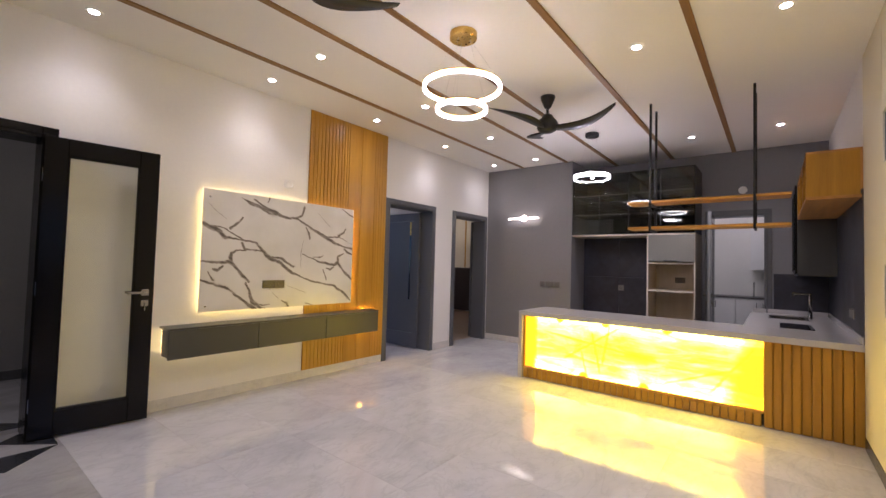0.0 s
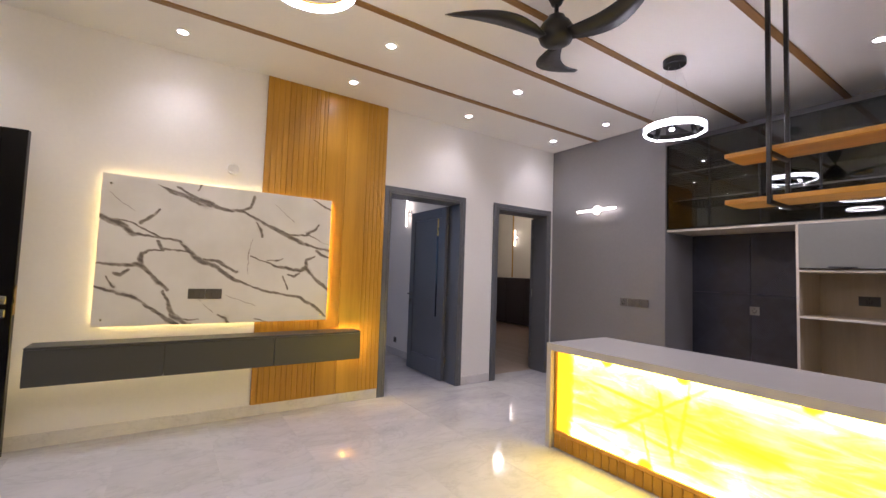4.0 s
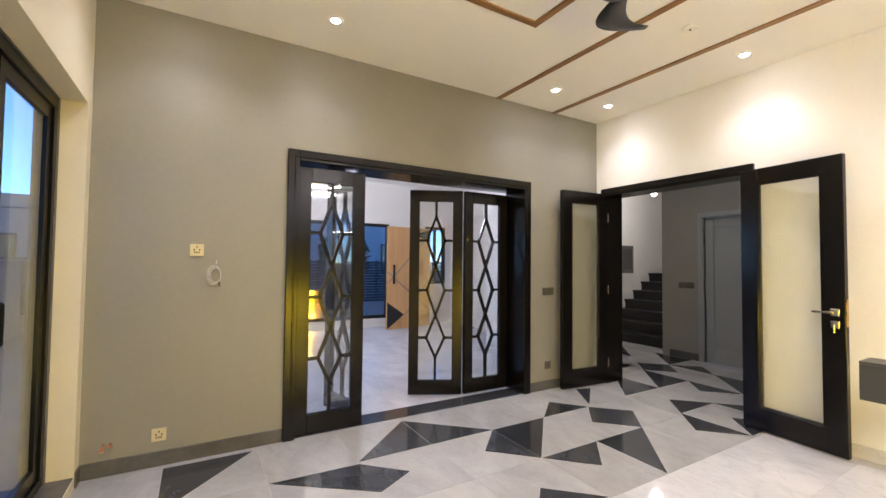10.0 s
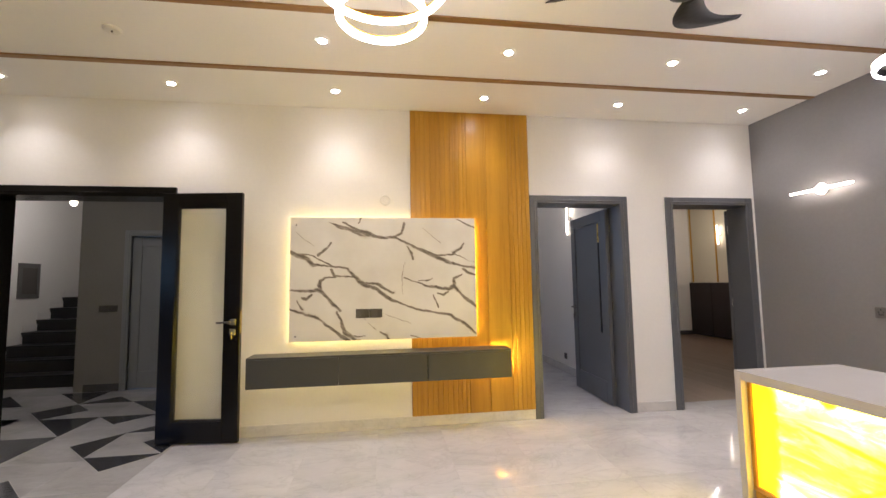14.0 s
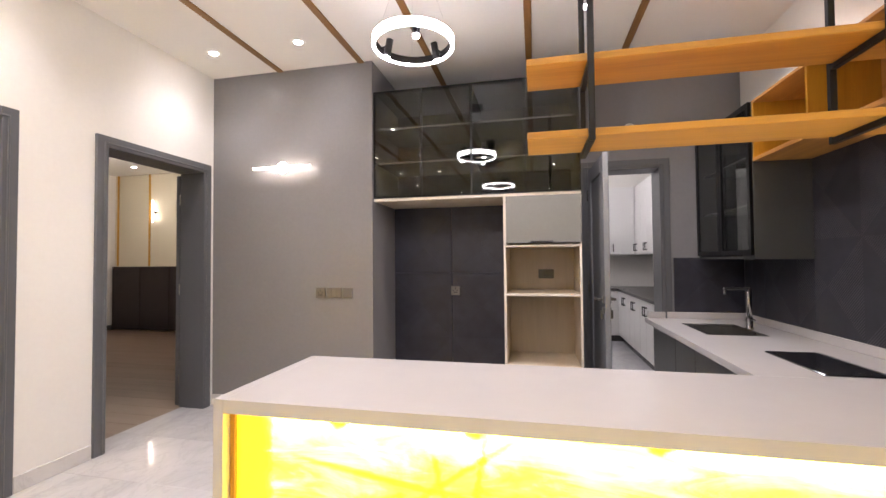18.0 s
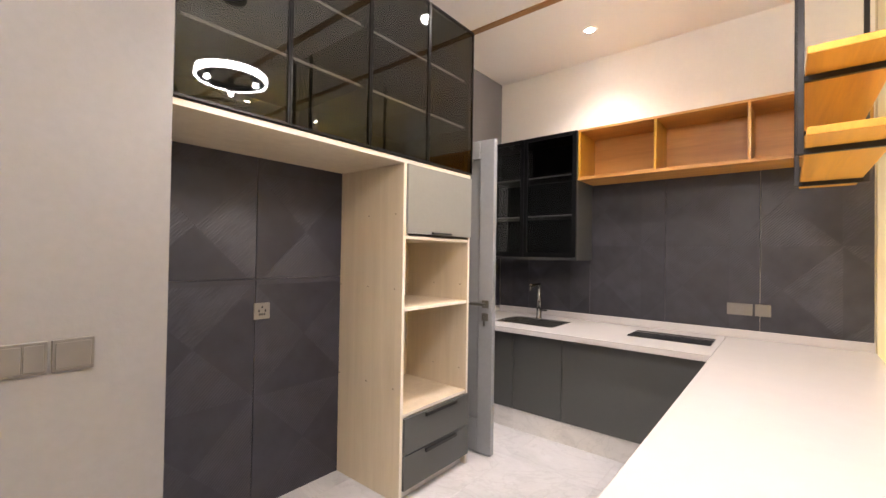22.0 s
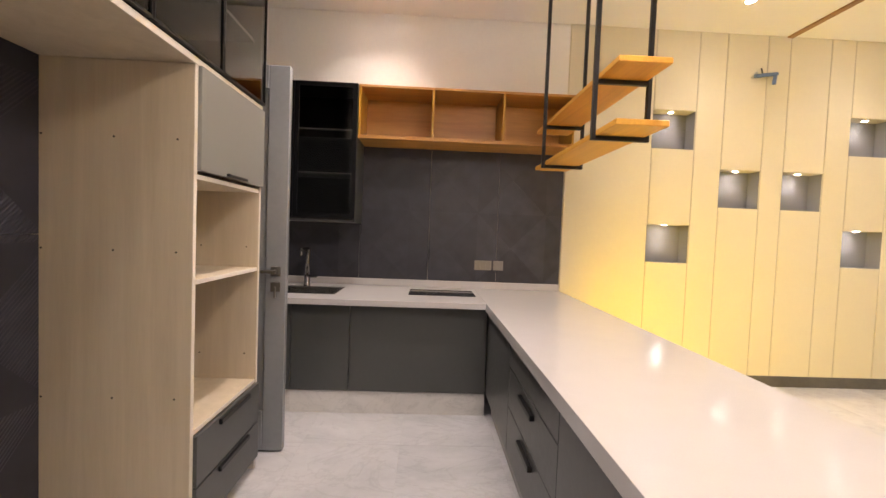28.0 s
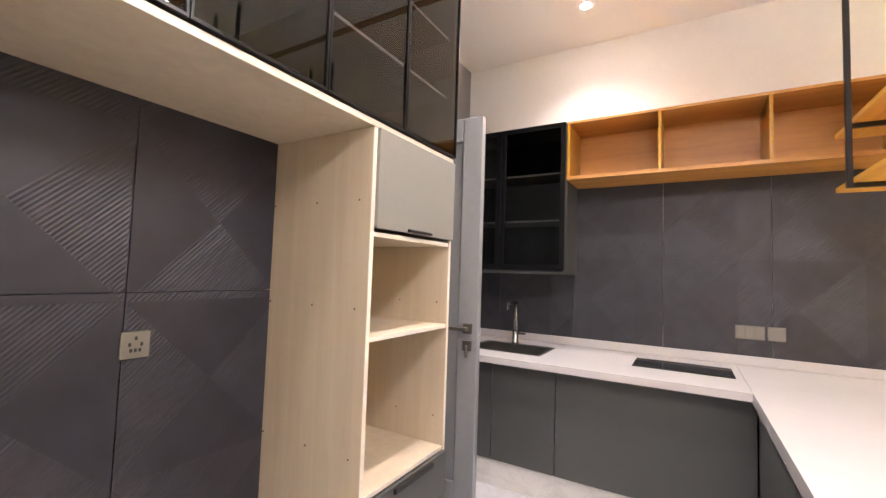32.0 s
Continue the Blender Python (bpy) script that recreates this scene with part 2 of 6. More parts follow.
def stone(name, pale, dark, rough=0.1, scale=1.0, vein=0.5, piece=0.3, spec=0.5):
    """Polished porcelain with soft clouds and thin grey veins, different on each piece."""
    m, t, b = tree_of(name)
    v = place_of(t, (scale, scale * 0.55, scale))
    info = node(t, "ObjectInfo")
    mul = node(t, "VectorMath", operation="SCALE")
    mul.inputs[0].default_value = (13.0, 29.0, 7.0)
    t.links.new(info.outputs["Random"], mul.inputs["Scale"])
    add = node(t, "VectorMath", operation="ADD")
    t.links.new(v, add.inputs[0])
    t.links.new(mul.outputs[0], add.inputs[1])
    big = node(t, "TexNoise", Scale=1.6, Detail=7.0, Roughness=0.62, Distortion=1.2)
    fine = node(t, "TexNoise", Scale=14.0, Detail=6.0, Roughness=0.7)
    thin = node(t, "TexNoise", Scale=2.6, Detail=8.0, Roughness=0.6, Distortion=2.2)
    for n in (big, fine, thin):
        t.links.new(add.outputs[0], n.inputs["Vector"])
    mixv = node(t, "Math", operation="MULTIPLY_ADD")
    mixv.inputs[1].default_value = 0.3
    t.links.new(fine.outputs["Fac"], mixv.inputs[0])
    t.links.new(big.outputs["Fac"], mixv.inputs[2])
    base = ramp(t, mixv.outputs[0], [(0.45, dark), (0.62, tuple((p + q) / 2 for p, q in zip(pale, dark))), (0.82, pale)])
    line = ramp(t, thin.outputs["Fac"], [(0.47, (1, 1, 1)), (0.5, (1 - vein, 1 - vein, 1 - vein)), (0.53, (1, 1, 1))])
    mx = node(t, "Mix", blend="MULTIPLY", Factor=1.0)
    t.links.new(base, mx.inputs[6])
    t.links.new(line, mx.inputs[7])
    pc = node(t, "MapRange", To_Min=1 - piece / 2, To_Max=1 + piece / 2)
    t.links.new(info.outputs["Random"], pc.inputs["Value"])
    sc = node(t, "VectorMath", operation="SCALE")
    t.links.new(mx.outputs[2], sc.inputs[0])
    t.links.new(pc.outputs[0], sc.inputs["Scale"])
    t.links.new(sc.outputs[0], b.inputs["Base Color"])
    rr = node(t, "MapRange", To_Min=rough * 0.7, To_Max=rough * 1.5)
    t.links.new(mixv.outputs[0], rr.inputs["Value"])
    t.links.new(rr.outputs[0], b.inputs["Roughness"])
    b.inputs["Specular IOR Level"].default_value = spec
    return m


def veined_marble(name):
    """White slab: the vein strength lies on the mesh; fine grain and tint are added here."""
    m, t, b = tree_of(name)
    v = place_of(t)
    amount = t.nodes.new("ShaderNodeAttribute")
    amount.attribute_name = "vein"
    grain = node(t, "TexNoise", Scale=38.0, Detail=5.0, Roughness=0.65)
    cloud = node(t, "TexNoise", Scale=2.3, Detail=4.0, Roughness=0.55)
    for n in (grain, cloud):
        t.links.new(v, n.inputs["Vector"])
    rough_edge = node(t, "MapRange", From_Min=0.3, From_Max=0.7, To_Min=0.72, To_Max=1.22)
    t.links.new(grain.outputs["Fac"], rough_edge.inputs["Value"])
    mul = node(t, "Math", operation="MULTIPLY")
    t.links.new(amount.outputs["Fac"], mul.inputs[0])
    t.links.new(rough_edge.outputs[0], mul.inputs[1])
    dark = ramp(t, mul.outputs[0], [(0.08, (1, 1, 1)), (0.35, (0.66, 0.62, 0.585)), (0.65, (0.36, 0.325, 0.30)), (1.0, (0.20, 0.175, 0.16))])
    tint = ramp(t, cloud.outputs["Fac"], [(0.3, (0.62, 0.595, 0.54)), (0.62, (0.71, 0.69, 0.645))])
    mx = node(t, "Mix", blend="MULTIPLY", Factor=1.0)
    t.links.new(dark, mx.inputs[6])
    t.links.new(tint, mx.inputs[7])
    t.links.new(mx.outputs[2], b.inputs["Base Color"])
    b.inputs["Roughness"].default_value = 0.22
    return m


def ribbed_tile(name, rgb, flat):
    """Dark porcelain, matt, with fields of fine diagonal ribs between plain fields. flat: the axes across the wall."""
    m, t, b = tree_of(name)
    turn = {"x": (45, 0, 0), "y": (0, 45, 0)}[flat]
    v = place_of(t, (1, 1, 1), turn)
    slant, straight = node(t, "TexChecker", Scale=2.36), node(t, "TexChecker", Scale=1.667)
    t.links.new(v, slant.inputs["Vector"])
    t.links.new(place_of(t), straight.inputs["Vector"])
    apart = node(t, "Math", operation="SUBTRACT")
    t.links.new(slant.outputs["Fac"], apart.inputs[0])
    t.links.new(straight.outputs["Fac"], apart.inputs[1])
    on = node(t, "Math", operation="ABSOLUTE")
    t.links.new(apart.outputs[0], on.inputs[0])
    sep = node(t, "TexNoise", Scale=1.3, Detail=2.0)
    t.links.new(v, sep.inputs["Vector"])
    w = t.nodes.new("ShaderNodeTexWave")
    w.bands_direction = "Z"
    w.inputs["Scale"].default_value = 24.0
    t.links.new(v, w.inputs["Vector"])
    mul = node(t, "Math", operation="MULTIPLY")
    t.links.new(w.outputs["Fac"], mul.inputs[0])
    t.links.new(on.outputs[0], mul.inputs[1])
    bp = node(t, "Bump", Strength=0.7, Distance=0.002)
    t.links.new(mul.outputs[0], bp.inputs["Height"])
    t.links.new(bp.outputs[0], b.inputs["Normal"])
    n = node(t, "TexNoise", Scale=9.0, Detail=5.0)
    t.links.new(v, n.inputs["Vector"])
    c = ramp(t, n.outputs["Fac"], [(0.3, tuple(k * 0.8 for k in rgb)), (0.7, tuple(k * 1.2 for k in rgb))])
    tone = node(t, "MapRange", To_Min=0.92, To_Max=1.10)
    t.links.new(on.outputs[0], tone.inputs["Value"])
    sc = node(t, "VectorMath", operation="SCALE")
    t.links.new(c, sc.inputs[0])
    t.links.new(tone.outputs[0], sc.inputs["Scale"])
    t.links.new(sc.outputs[0], b.inputs["Base Color"])
    rr = node(t, "MapRange", To_Min=0.34, To_Max=0.55)
    t.links.new(sep.outputs[0], rr.inputs["Value"])
    t.links.new(rr.outputs[0], b.inputs["Roughness"])
    return m


def glowing_onyx(name, strength):
    """Backlit onyx: tube glow along its long edges and the shade of clips and unlit ends are painted into the emission,
    with amber streaks and cracks.
    """
    m, t, b = tree_of(name)
    v = place_of(t)

    def calc(operation, p, q, r=None):
        n = node(t, "Math", operation=operation)
        for k, one in enumerate((p, q, r)):
            if isinstance(one, (int, float)):
                n.inputs[k].default_value = one
            elif one is not None:
                t.links.new(one, n.inputs[k])
        return n.outputs[0]

    def fade(source, lo, hi, to_lo, to_hi):
        n = node(t, "MapRange", From_Min=lo, From_Max=hi, To_Min=to_lo, To_Max=to_hi)
        t.links.new(source, n.inputs["Value"])
        return n.outputs[0]

    streak = node(t, "TexNoise", Scale=9.0, Detail=6.0, Roughness=0.66, Distortion=0.9)
    t.links.new(place_of(t, (0.22, 1, 1.25), (0, 4, 0)), streak.inputs["Vector"])
    cloud = node(t, "TexNoise", Scale=2.2, Detail=6.0, Roughness=0.6, Distortion=0.8)
    fine = node(t, "TexNoise", Scale=26.0, Detail=5.0, Roughness=0.7)
    for n in (cloud, fine):
        t.links.new(v, n.inputs["Vector"])
    sep = t.nodes.new("ShaderNodeSeparateXYZ")
    t.links.new(v, sep.inputs[0])
    x, z = sep.outputs["X"], sep.outputs["Z"]
    wob = calc("MULTIPLY_ADD", fine.outputs["Fac"], 0.06, -0.03)
    xw = calc("ADD", x, wob)
    glow = calc("MULTIPLY_ADD", streak.outputs["Fac"], 1.0, calc("MULTIPLY_ADD", cloud.outputs["Fac"], 0.75, -0.36))
    mid = calc("ABSOLUTE", calc("SUBTRACT", z, 0.455), 0)
    glow = calc("ADD", glow, fade(mid, 0.10, 0.29, 0.0, 0.34))
    glow = calc("ADD", glow, fade(xw, -1.37, -1.27, -1.0, 0.0))
    glow = calc("ADD", glow, fade(calc("MULTIPLY_ADD", z, -0.28, xw), 0.54, 0.66, 0.0, -0.55))
    for px, pz in ((-0.99, 0.765), (-0.47, 0.765), (0.14, 0.765), (-0.71, 0.143), (-0.08, 0.143)):
        d = node(t, "VectorMath", operation="DISTANCE")
        flat = node(t, "CombineXYZ")
        t.links.new(xw, flat.inputs["X"])
        t.links.new(z, flat.inputs["Z"])
        t.links.new(flat.outputs[0], d.inputs[0])
        d.inputs[1].default_value = (px, 0, pz)
        glow = calc("ADD", glow, fade(d.outputs["Value"], 0.03, 0.055, -0.6, 0.0))
    for x0, z0, x1, z1 in ((-0.42, 0.76, -0.50, 0.30), (-0.73, 0.42, -0.67, 0.15), (0.86, 0.70, 0.50, 0.20), (0.70, 0.46, 0.10, 0.22),
                           (-0.30, 0.74, -0.95, 0.30), (-0.62, 0.66, -0.52, 0.20), (-1.20, 0.60, 0.10, 0.42)):
        ln = math.hypot(x1 - x0, z1 - z0)
        ux, uz = (x1 - x0) / ln, (z1 - z0) / ln
        across = calc("ABSOLUTE", calc("MULTIPLY_ADD", xw, -uz * 0.999, calc("MULTIPLY_ADD", z, ux, uz * x0 - ux * z0)), 0)
        along = calc("MULTIPLY_ADD", x, ux, calc("MULTIPLY_ADD", z, uz, -ux * (x0 + x1) / 2 - uz * (z0 + z1) / 2))
        inside = fade(calc("ABSOLUTE", along, 0), ln * 0.42, ln * 0.5, 1.0, 0.0)
        glow = calc("MULTIPLY_ADD", fade(across, 0.002, 0.016, -0.20, 0.0), inside, glow)
    hue = ramp(t, glow, [(0.18, (0.17, 0.068, 0.0)), (0.36, (0.26, 0.140, 0.0)), (0.50, (0.54, 0.36, 0.002)), (0.68, (0.90, 0.65, 0.020)), (0.95, (1.0, 0.80, 0.11))])
    t.links.new(hue, b.inputs["Base Color"])
    t.links.new(hue, b.inputs["Emission Color"])
    b.inputs["Emission Strength"].default_value = strength
    b.inputs["Roughness"].default_value = 0.15
    return m


def smoked_pane(name, tint, clear, head_on=0.07):
    """A thin tinted pane: partly clear, partly a mirror."""
    m, t, b = tree_of(name)
    b.inputs["Base Color"].default_value = (*tint, 1)
    b.inputs["Roughness"].default_value = 0.03
    tr = node(t, "BsdfTransparent", Color=(clear, clear, clear, 1))
    gl = node(t, "BsdfGlossy", Roughness=0.02)
    gl.inputs["Color"].default_value = (0.75, 0.78, 0.76, 1)
    lw = node(t, "LayerWeight", Blend=0.5)
    pw = node(t, "Math", operation="POWER")
    pw.inputs[1].default_value = 4.0
    t.links.new(lw.outputs["Facing"], pw.inputs[0])
    fr = node(t, "MapRange", To_Min=head_on, To_Max=0.95)
    t.links.new(pw.outputs[0], fr.inputs["Value"])
    mix = node(t, "MixShader")
    t.links.new(fr.outputs[0], mix.inputs[0])
    t.links.new(tr.outputs[0], mix.inputs[1])
    t.links.new(gl.outputs[0], mix.inputs[2])
    t.links.new(mix.outputs[0], t.nodes["Material Output"].inputs["Surface"])
    return m


def frosted_pane(name):
    """Etched glass: some of the view behind, some milky scatter, and a soft sheen."""
    m, t, b = tree_of(name)
    b.inputs["Base Color"].default_value = (0.80, 0.79, 0.68, 1)
    b.inputs["Roughness"].default_value = 0.12
    n = node(t, "TexNoise", Scale=3.0, Detail=3.0)
    t.links.new(place_of(t), n.inputs["Vector"])
    k = node(t, "MapRange", To_Min=0.88, To_Max=0.96)
    t.links.new(n.outputs["Fac"], k.inputs["Value"])
    tr = node(t, "BsdfTransparent", Color=(0.97, 0.97, 0.925, 1))
    mix = node(t, "MixShader")
    t.links.new(k.outputs[0], mix.inputs[0])
    t.links.new(b.outputs[0], mix.inputs[1])
    t.links.new(tr.outputs[0], mix.inputs[2])
    t.links.new(mix.outputs[0], t.nodes["Material Output"].inputs["Surface"])
    return m


M_white = material("wall_paint_white", (0.80, 0.775, 0.73), 0.6, vary=0.025, bump=0.08, bump_scale=90)
M_cream = material("wall_paint_cream", (0.64, 0.586, 0.445), 0.6, vary=0.025, bump=0.08, bump_scale=90)
M_taupe = material("wall_paint_taupe", (0.235, 0.225, 0.200), 0.5, vary=0.05, bump=0.10, bump_scale=80)
M_grey = material("wall_paint_grey", (0.212, 0.206, 0.214), 0.36, vary=0.05, bump=0.12, bump_scale=80)
M_ceil = material("ceiling_paint", (0.84, 0.82, 0.79), 0.7, vary=0.02, bump=0.03)
M_screed = material("cement_screed", (0.36, 0.35, 0.34), 0.8, vary=0.1, bump=0.2)
M_tile = stone("pale_polished_tile", (0.58, 0.575, 0.59), (0.45, 0.445, 0.46), 0.045, 1.0, 0.09, 0.03, 0.36)
M_tile_grey = stone("grey_polished_tile", (0.43, 0.418, 0.413), (0.31, 0.302, 0.302), 0.05, 1.1, 0.06, 0.08)
M_tile_dark = stone("charcoal_polished_tile", (0.050, 0.052, 0.058), (0.028, 0.029, 0.033), 0.09, 1.5, 0.2, 0.5)
M_grout = material("pale_grout", (0.46, 0.45, 0.44), 0.8, vary=0.1)
M_skirt = stone("pale_skirting", (0.70, 0.675, 0.645), (0.58, 0.56, 0.54), 0.15, 1.6, 0.1, 0.1)
M_skirt_dark = stone("dark_skirting", (0.11, 0.105, 0.10), (0.07, 0.068, 0.066), 0.2, 1.6, 0.1, 0.2)
M_black = material("black_stained_wood", (0.0050, 0.0040, 0.0034), 0.22, vary=0.3, scale=3.0, stretch=(6, 6, 0.5), spec=0.3)
M_top = material("white_quartz", (0.52, 0.50, 0.495), 0.16, vary=0.025, scale=40)
M_base = material("grey_green_laminate", (0.066, 0.068, 0.066), 0.36, vary=0.05, bump=0.03)
M_console = material("olive_grey_laminate", (0.050, 0.050, 0.045), 0.42, vary=0.05, bump=0.03)
M_pale_grey = material("pale_grey_laminate", (0.21, 0.207, 0.19), 0.34, vary=0.04, bump=0.03)
M_lam = wood("cream_laminate", (0.51, 0.425, 0.305), (0.62, 0.53, 0.40), 0.45, "z", 22.0, 0.05)
M_oak = wood("golden_oak", (0.33, 0.152, 0.009), (0.52, 0.268, 0.022), 0.30, "z")
M_oak_x = wood("golden_oak_plank", (0.36, 0.150, 0.018), (0.66, 0.34, 0.052), 0.40, "x")
M_oak_y = wood("orange_oak", (0.31, 0.128, 0.024), (0.58, 0.285, 0.066), 0.42, "y")
M_dgrey = material("grey_door_paint", (0.112, 0.115, 0.122), 0.32, vary=0.06, bump=0.05, bump_scale=120)
M_dgrey2 = material("light_grey_door_paint", (0.25, 0.257, 0.27), 0.16, vary=0.05)
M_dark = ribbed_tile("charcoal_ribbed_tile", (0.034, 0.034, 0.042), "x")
# Same tile; the dimness of the recess is put into this darker colour.
M_dark_y = ribbed_tile("charcoal_ribbed_tile_shaded", (0.026, 0.026, 0.037), "y")
M_strip = wood("ceiling_walnut", (0.135, 0.064, 0.017), (0.305, 0.160, 0.051), 0.45, "y")
M_strip_x = wood("ceiling_walnut_cross", (0.135, 0.064, 0.017), (0.305, 0.160, 0.051), 0.45, "x")
M_onyx = glowing_onyx("backlit_onyx", 10.0)
M_ring = lit("led_white", (1.0, 0.92, 0.84), 20)
M_ring_bright = lit("led_white_bright", (1.0, 0.92, 0.84), 26)
M_bar = lit("sconce_glow", (1.0, 0.86, 0.66), 8.5)
M_led = lit("led_strip_warm", (1.0, 0.76, 0.26), 7.2)
M_led_amber = lit("led_strip_amber", (1.0, 0.62, 0.05), 34)
M_led_end = lit("led_strip_end", (1.0, 0.66, 0.06), 85)
M_down = lit("downlight_glow", (1.0, 0.93, 0.84), 55)
M_rim = material("downlight_rim", (0.80, 0.78, 0.74), 0.4, vary=0.02)
M_metal = material("black_metal", (0.014, 0.014, 0.015), 0.38, 0.3, vary=0.1, bump=0.05)
M_band = material("pale_edge_band", (0.74, 0.68, 0.59), 0.4, vary=0.03)
M_frame = material("black_anodised_frame", (0.004, 0.004, 0.0045), 0.3, 0.0, vary=0.1, spec=0.2)
M_fan = material("matt_black_fan", (0.006, 0.006, 0.0065), 0.45, vary=0.15)
M_gold = material("brushed_gold", (0.62, 0.40, 0.10), 0.28, 1.0, vary=0.05)
M_steel = material("brushed_steel", (0.50, 0.49, 0.47), 0.25, 1.0, vary=0.08, stretch=(1, 20, 1))
M_chrome = material("chrome", (0.72, 0.71, 0.69), 0.10, 1.0, vary=0.03)
M_tap = material("brushed_gunmetal", (0.30, 0.295, 0.285), 0.22, 1.0, vary=0.06)
M_switch = material("bronze_grey_plate", (0.115, 0.105, 0.09), 0.30, 0.4, vary=0.05)
M_switch_pale = material("champagne_plate", (0.14, 0.132, 0.124), 0.32, 0.2, vary=0.04)
M_plate_light = material("pale_champagne_plate", (0.21, 0.197, 0.175), 0.35, 0.1, vary=0.04)
M_ivory = material("ivory_plastic", (0.58, 0.50, 0.30), 0.4, vary=0.04)
M_slot = material("socket_slot", (0.015, 0.014, 0.013), 0.5, vary=0.1)
M_plastic = material("white_plastic", (0.78, 0.76, 0.72), 0.4, vary=0.03)
M_marble = veined_marble("veined_marble")
M_niche = material("niche_grey", (0.17, 0.17, 0.172), 0.6, vary=0.05, bump=0.1)
M_groove = material("panel_groove", (0.42, 0.38, 0.29), 0.7, vary=0.05)
M_glass_dark = smoked_pane("smoked_cabinet_glass", (0.02, 0.02, 0.02), 0.52, 0.060)
M_glass = smoked_pane("clear_pane", (1, 1, 1), 0.96, 0.02)
M_glass_door = smoked_pane("door_pane", (1, 1, 1), 0.93, 0.10)
M_frost = frosted_pane("frosted_glass")
M_hob = material("black_hob_glass", (0.006, 0.006, 0.007), 0.06, vary=0.1)
M_white_lac = material("white_lacquer", (0.78, 0.77, 0.75), 0.3, vary=0.02)
M_brown_floor = wood("brown_plank_floor", (0.10, 0.062, 0.040), (0.20, 0.135, 0.095), 0.4, "x", 10.0, 0.5)
M_brown_panel = material("dark_brown_leather", (0.022, 0.013, 0.010), 0.55, vary=0.2, bump=0.2, bump_scale=40)
M_stair = stone("black_granite", (0.014, 0.0135, 0.014), (0.007, 0.007, 0.008), 0.3, 3.0, 0.1, 0.3)
M_copper = material("copper_pipe", (0.75, 0.30, 0.14), 0.3, 1.0, vary=0.08)
M_blue = material("blue_tape", (0.10, 0.16, 0.34), 0.5, vary=0.1)
M_cable = material("white_cable", (0.48, 0.465, 0.44), 0.5, vary=0.06)
M_foliage = material("dusk_foliage", (0.03, 0.055, 0.025), 0.8, vary=0.5, scale=12)
M_facade = material("outside_render", (0.30, 0.31, 0.33), 0.8, vary=0.08, bump=0.2)
M_ground = material("outside_paving", (0.25, 0.25, 0.25), 0.8, vary=0.2, bump=0.2)
M_gate = material("dark_slat_metal", (0.035, 0.038, 0.045), 0.45, vary=0.1)
M_oldwood = wood("front_door_oak", (0.36, 0.18, 0.06), (0.55, 0.31, 0.125), 0.4, "z")

# ---------------------------------------------------------------- the shell
def structure(name, bm, mat, label, category="wall"):
    return tagged(part(name, bm, mat), label, category, kind="structure")


WIN = (0.10, 1.62, 0.06, 2.37)
NICHES = [(4.60, 4.985, 2.11, 2.45), (4.60, 4.985, 1.10, 1.44), (3.98, 4.35, 1.61, 1.95), (3.40, 3.77, 1.61, 1.95), (2.79, 3.175, 2.12, 2.46), (2.79, 3.175, 1.11, 1.45)]
floor = thing("floor", "polished pale stone tile floor with charcoal triangle inlays", "floor", kind="structure")
part("grout_bed", box(WX - 0.24, SY - 0.24, -0.2, EX + 0.25, NY + 0.24, -0.0012), M_grout, floor)
structure("ceiling", box(-9.2, -6.0, CZ, 1.61, 12.6, CZ + 0.15), M_ceil, "white painted ceiling with recessed lights", "ceiling")
structure("wall_west", wall_cells("x", WX - 0.23, WX, SY - 0.23, GY, -0.02, CZ, [(0.16, 1.60, -0.02, 2.22), (5.18, 6.12, -0.02, 2.2), (6.735, 7.645, -0.02, 2.2)]), M_white, "white painted wall with three doorways")
structure("wall_south", wall_cells("y", SY - 0.23, SY, WX, EX, -0.02, CZ, [(-2.30, 0.065, -0.02, 2.205)]), M_taupe, "taupe painted wall with a wide doorway")
structure("wall_east", wall_cells("x", EX, EX + 0.13, SY - 0.23, NY + 0.23, -0.02, CZ, [WIN] + NICHES), M_cream, "cream painted wall with six lit niches")
structure("wall_east_outer", wall_cells("x", EX + 0.133, EX + 0.25, SY - 0.23, NY + 0.23, -0.02, CZ, [WIN]), M_niche, "grey rendered outer leaf behind the niches")
structure("wall_north", wall_cells("y", NY, NY + 0.23, -1.842, EX, -0.02, CZ, [(0.05, 0.68, -0.02, 2.2)]), M_grey, "grey painted kitchen wall with a doorway")
structure("wall_grey", box(WX, GY, -0.02, -1.842, NY + 0.23, CZ), M_grey, "charcoal grey painted wall beside the kitchen")

# wood strips let into the ceiling: two straight ones, three that turn to the cream wall
def strip(name, runs):
    ob = thing(name, "brown walnut strip let into the white ceiling", "ceiling trim", runs[0][:2] + (CZ,), group="ceiling strips")
    for x0, y0, x1, y1 in runs:
        long_x = abs(x1 - x0) > abs(y1 - y0)
        part("batten", box(x0, y0, CZ - 0.012, x1, y1, CZ + 0.01, 0.003), M_strip_x if long_x else M_strip, ob)


W = 0.027
strip("ceiling_strip", [(-2.75 - W, SY, -2.75 + W, GY)])
strip("ceiling_strip", [(-1.945 - W, SY, -1.945 + W, GY)])
strip("ceiling_strip", [(-1.325 - W, 1.215 - W, -1.325 + W, NY), (-1.325 + W, 1.215 - W, EX, 1.215 + W)])
strip("ceiling_strip", [(-0.475 - W, 2.60 - W, -0.475 + W, NY), (-0.475 + W, 2.60 - W, EX, 2.60 + W)])
strip("ceiling_strip", [(0.325 - W, 3.79 - W, 0.325 + W, NY), (0.325 + W, 3.79 - W, EX, 3.79 + W)])

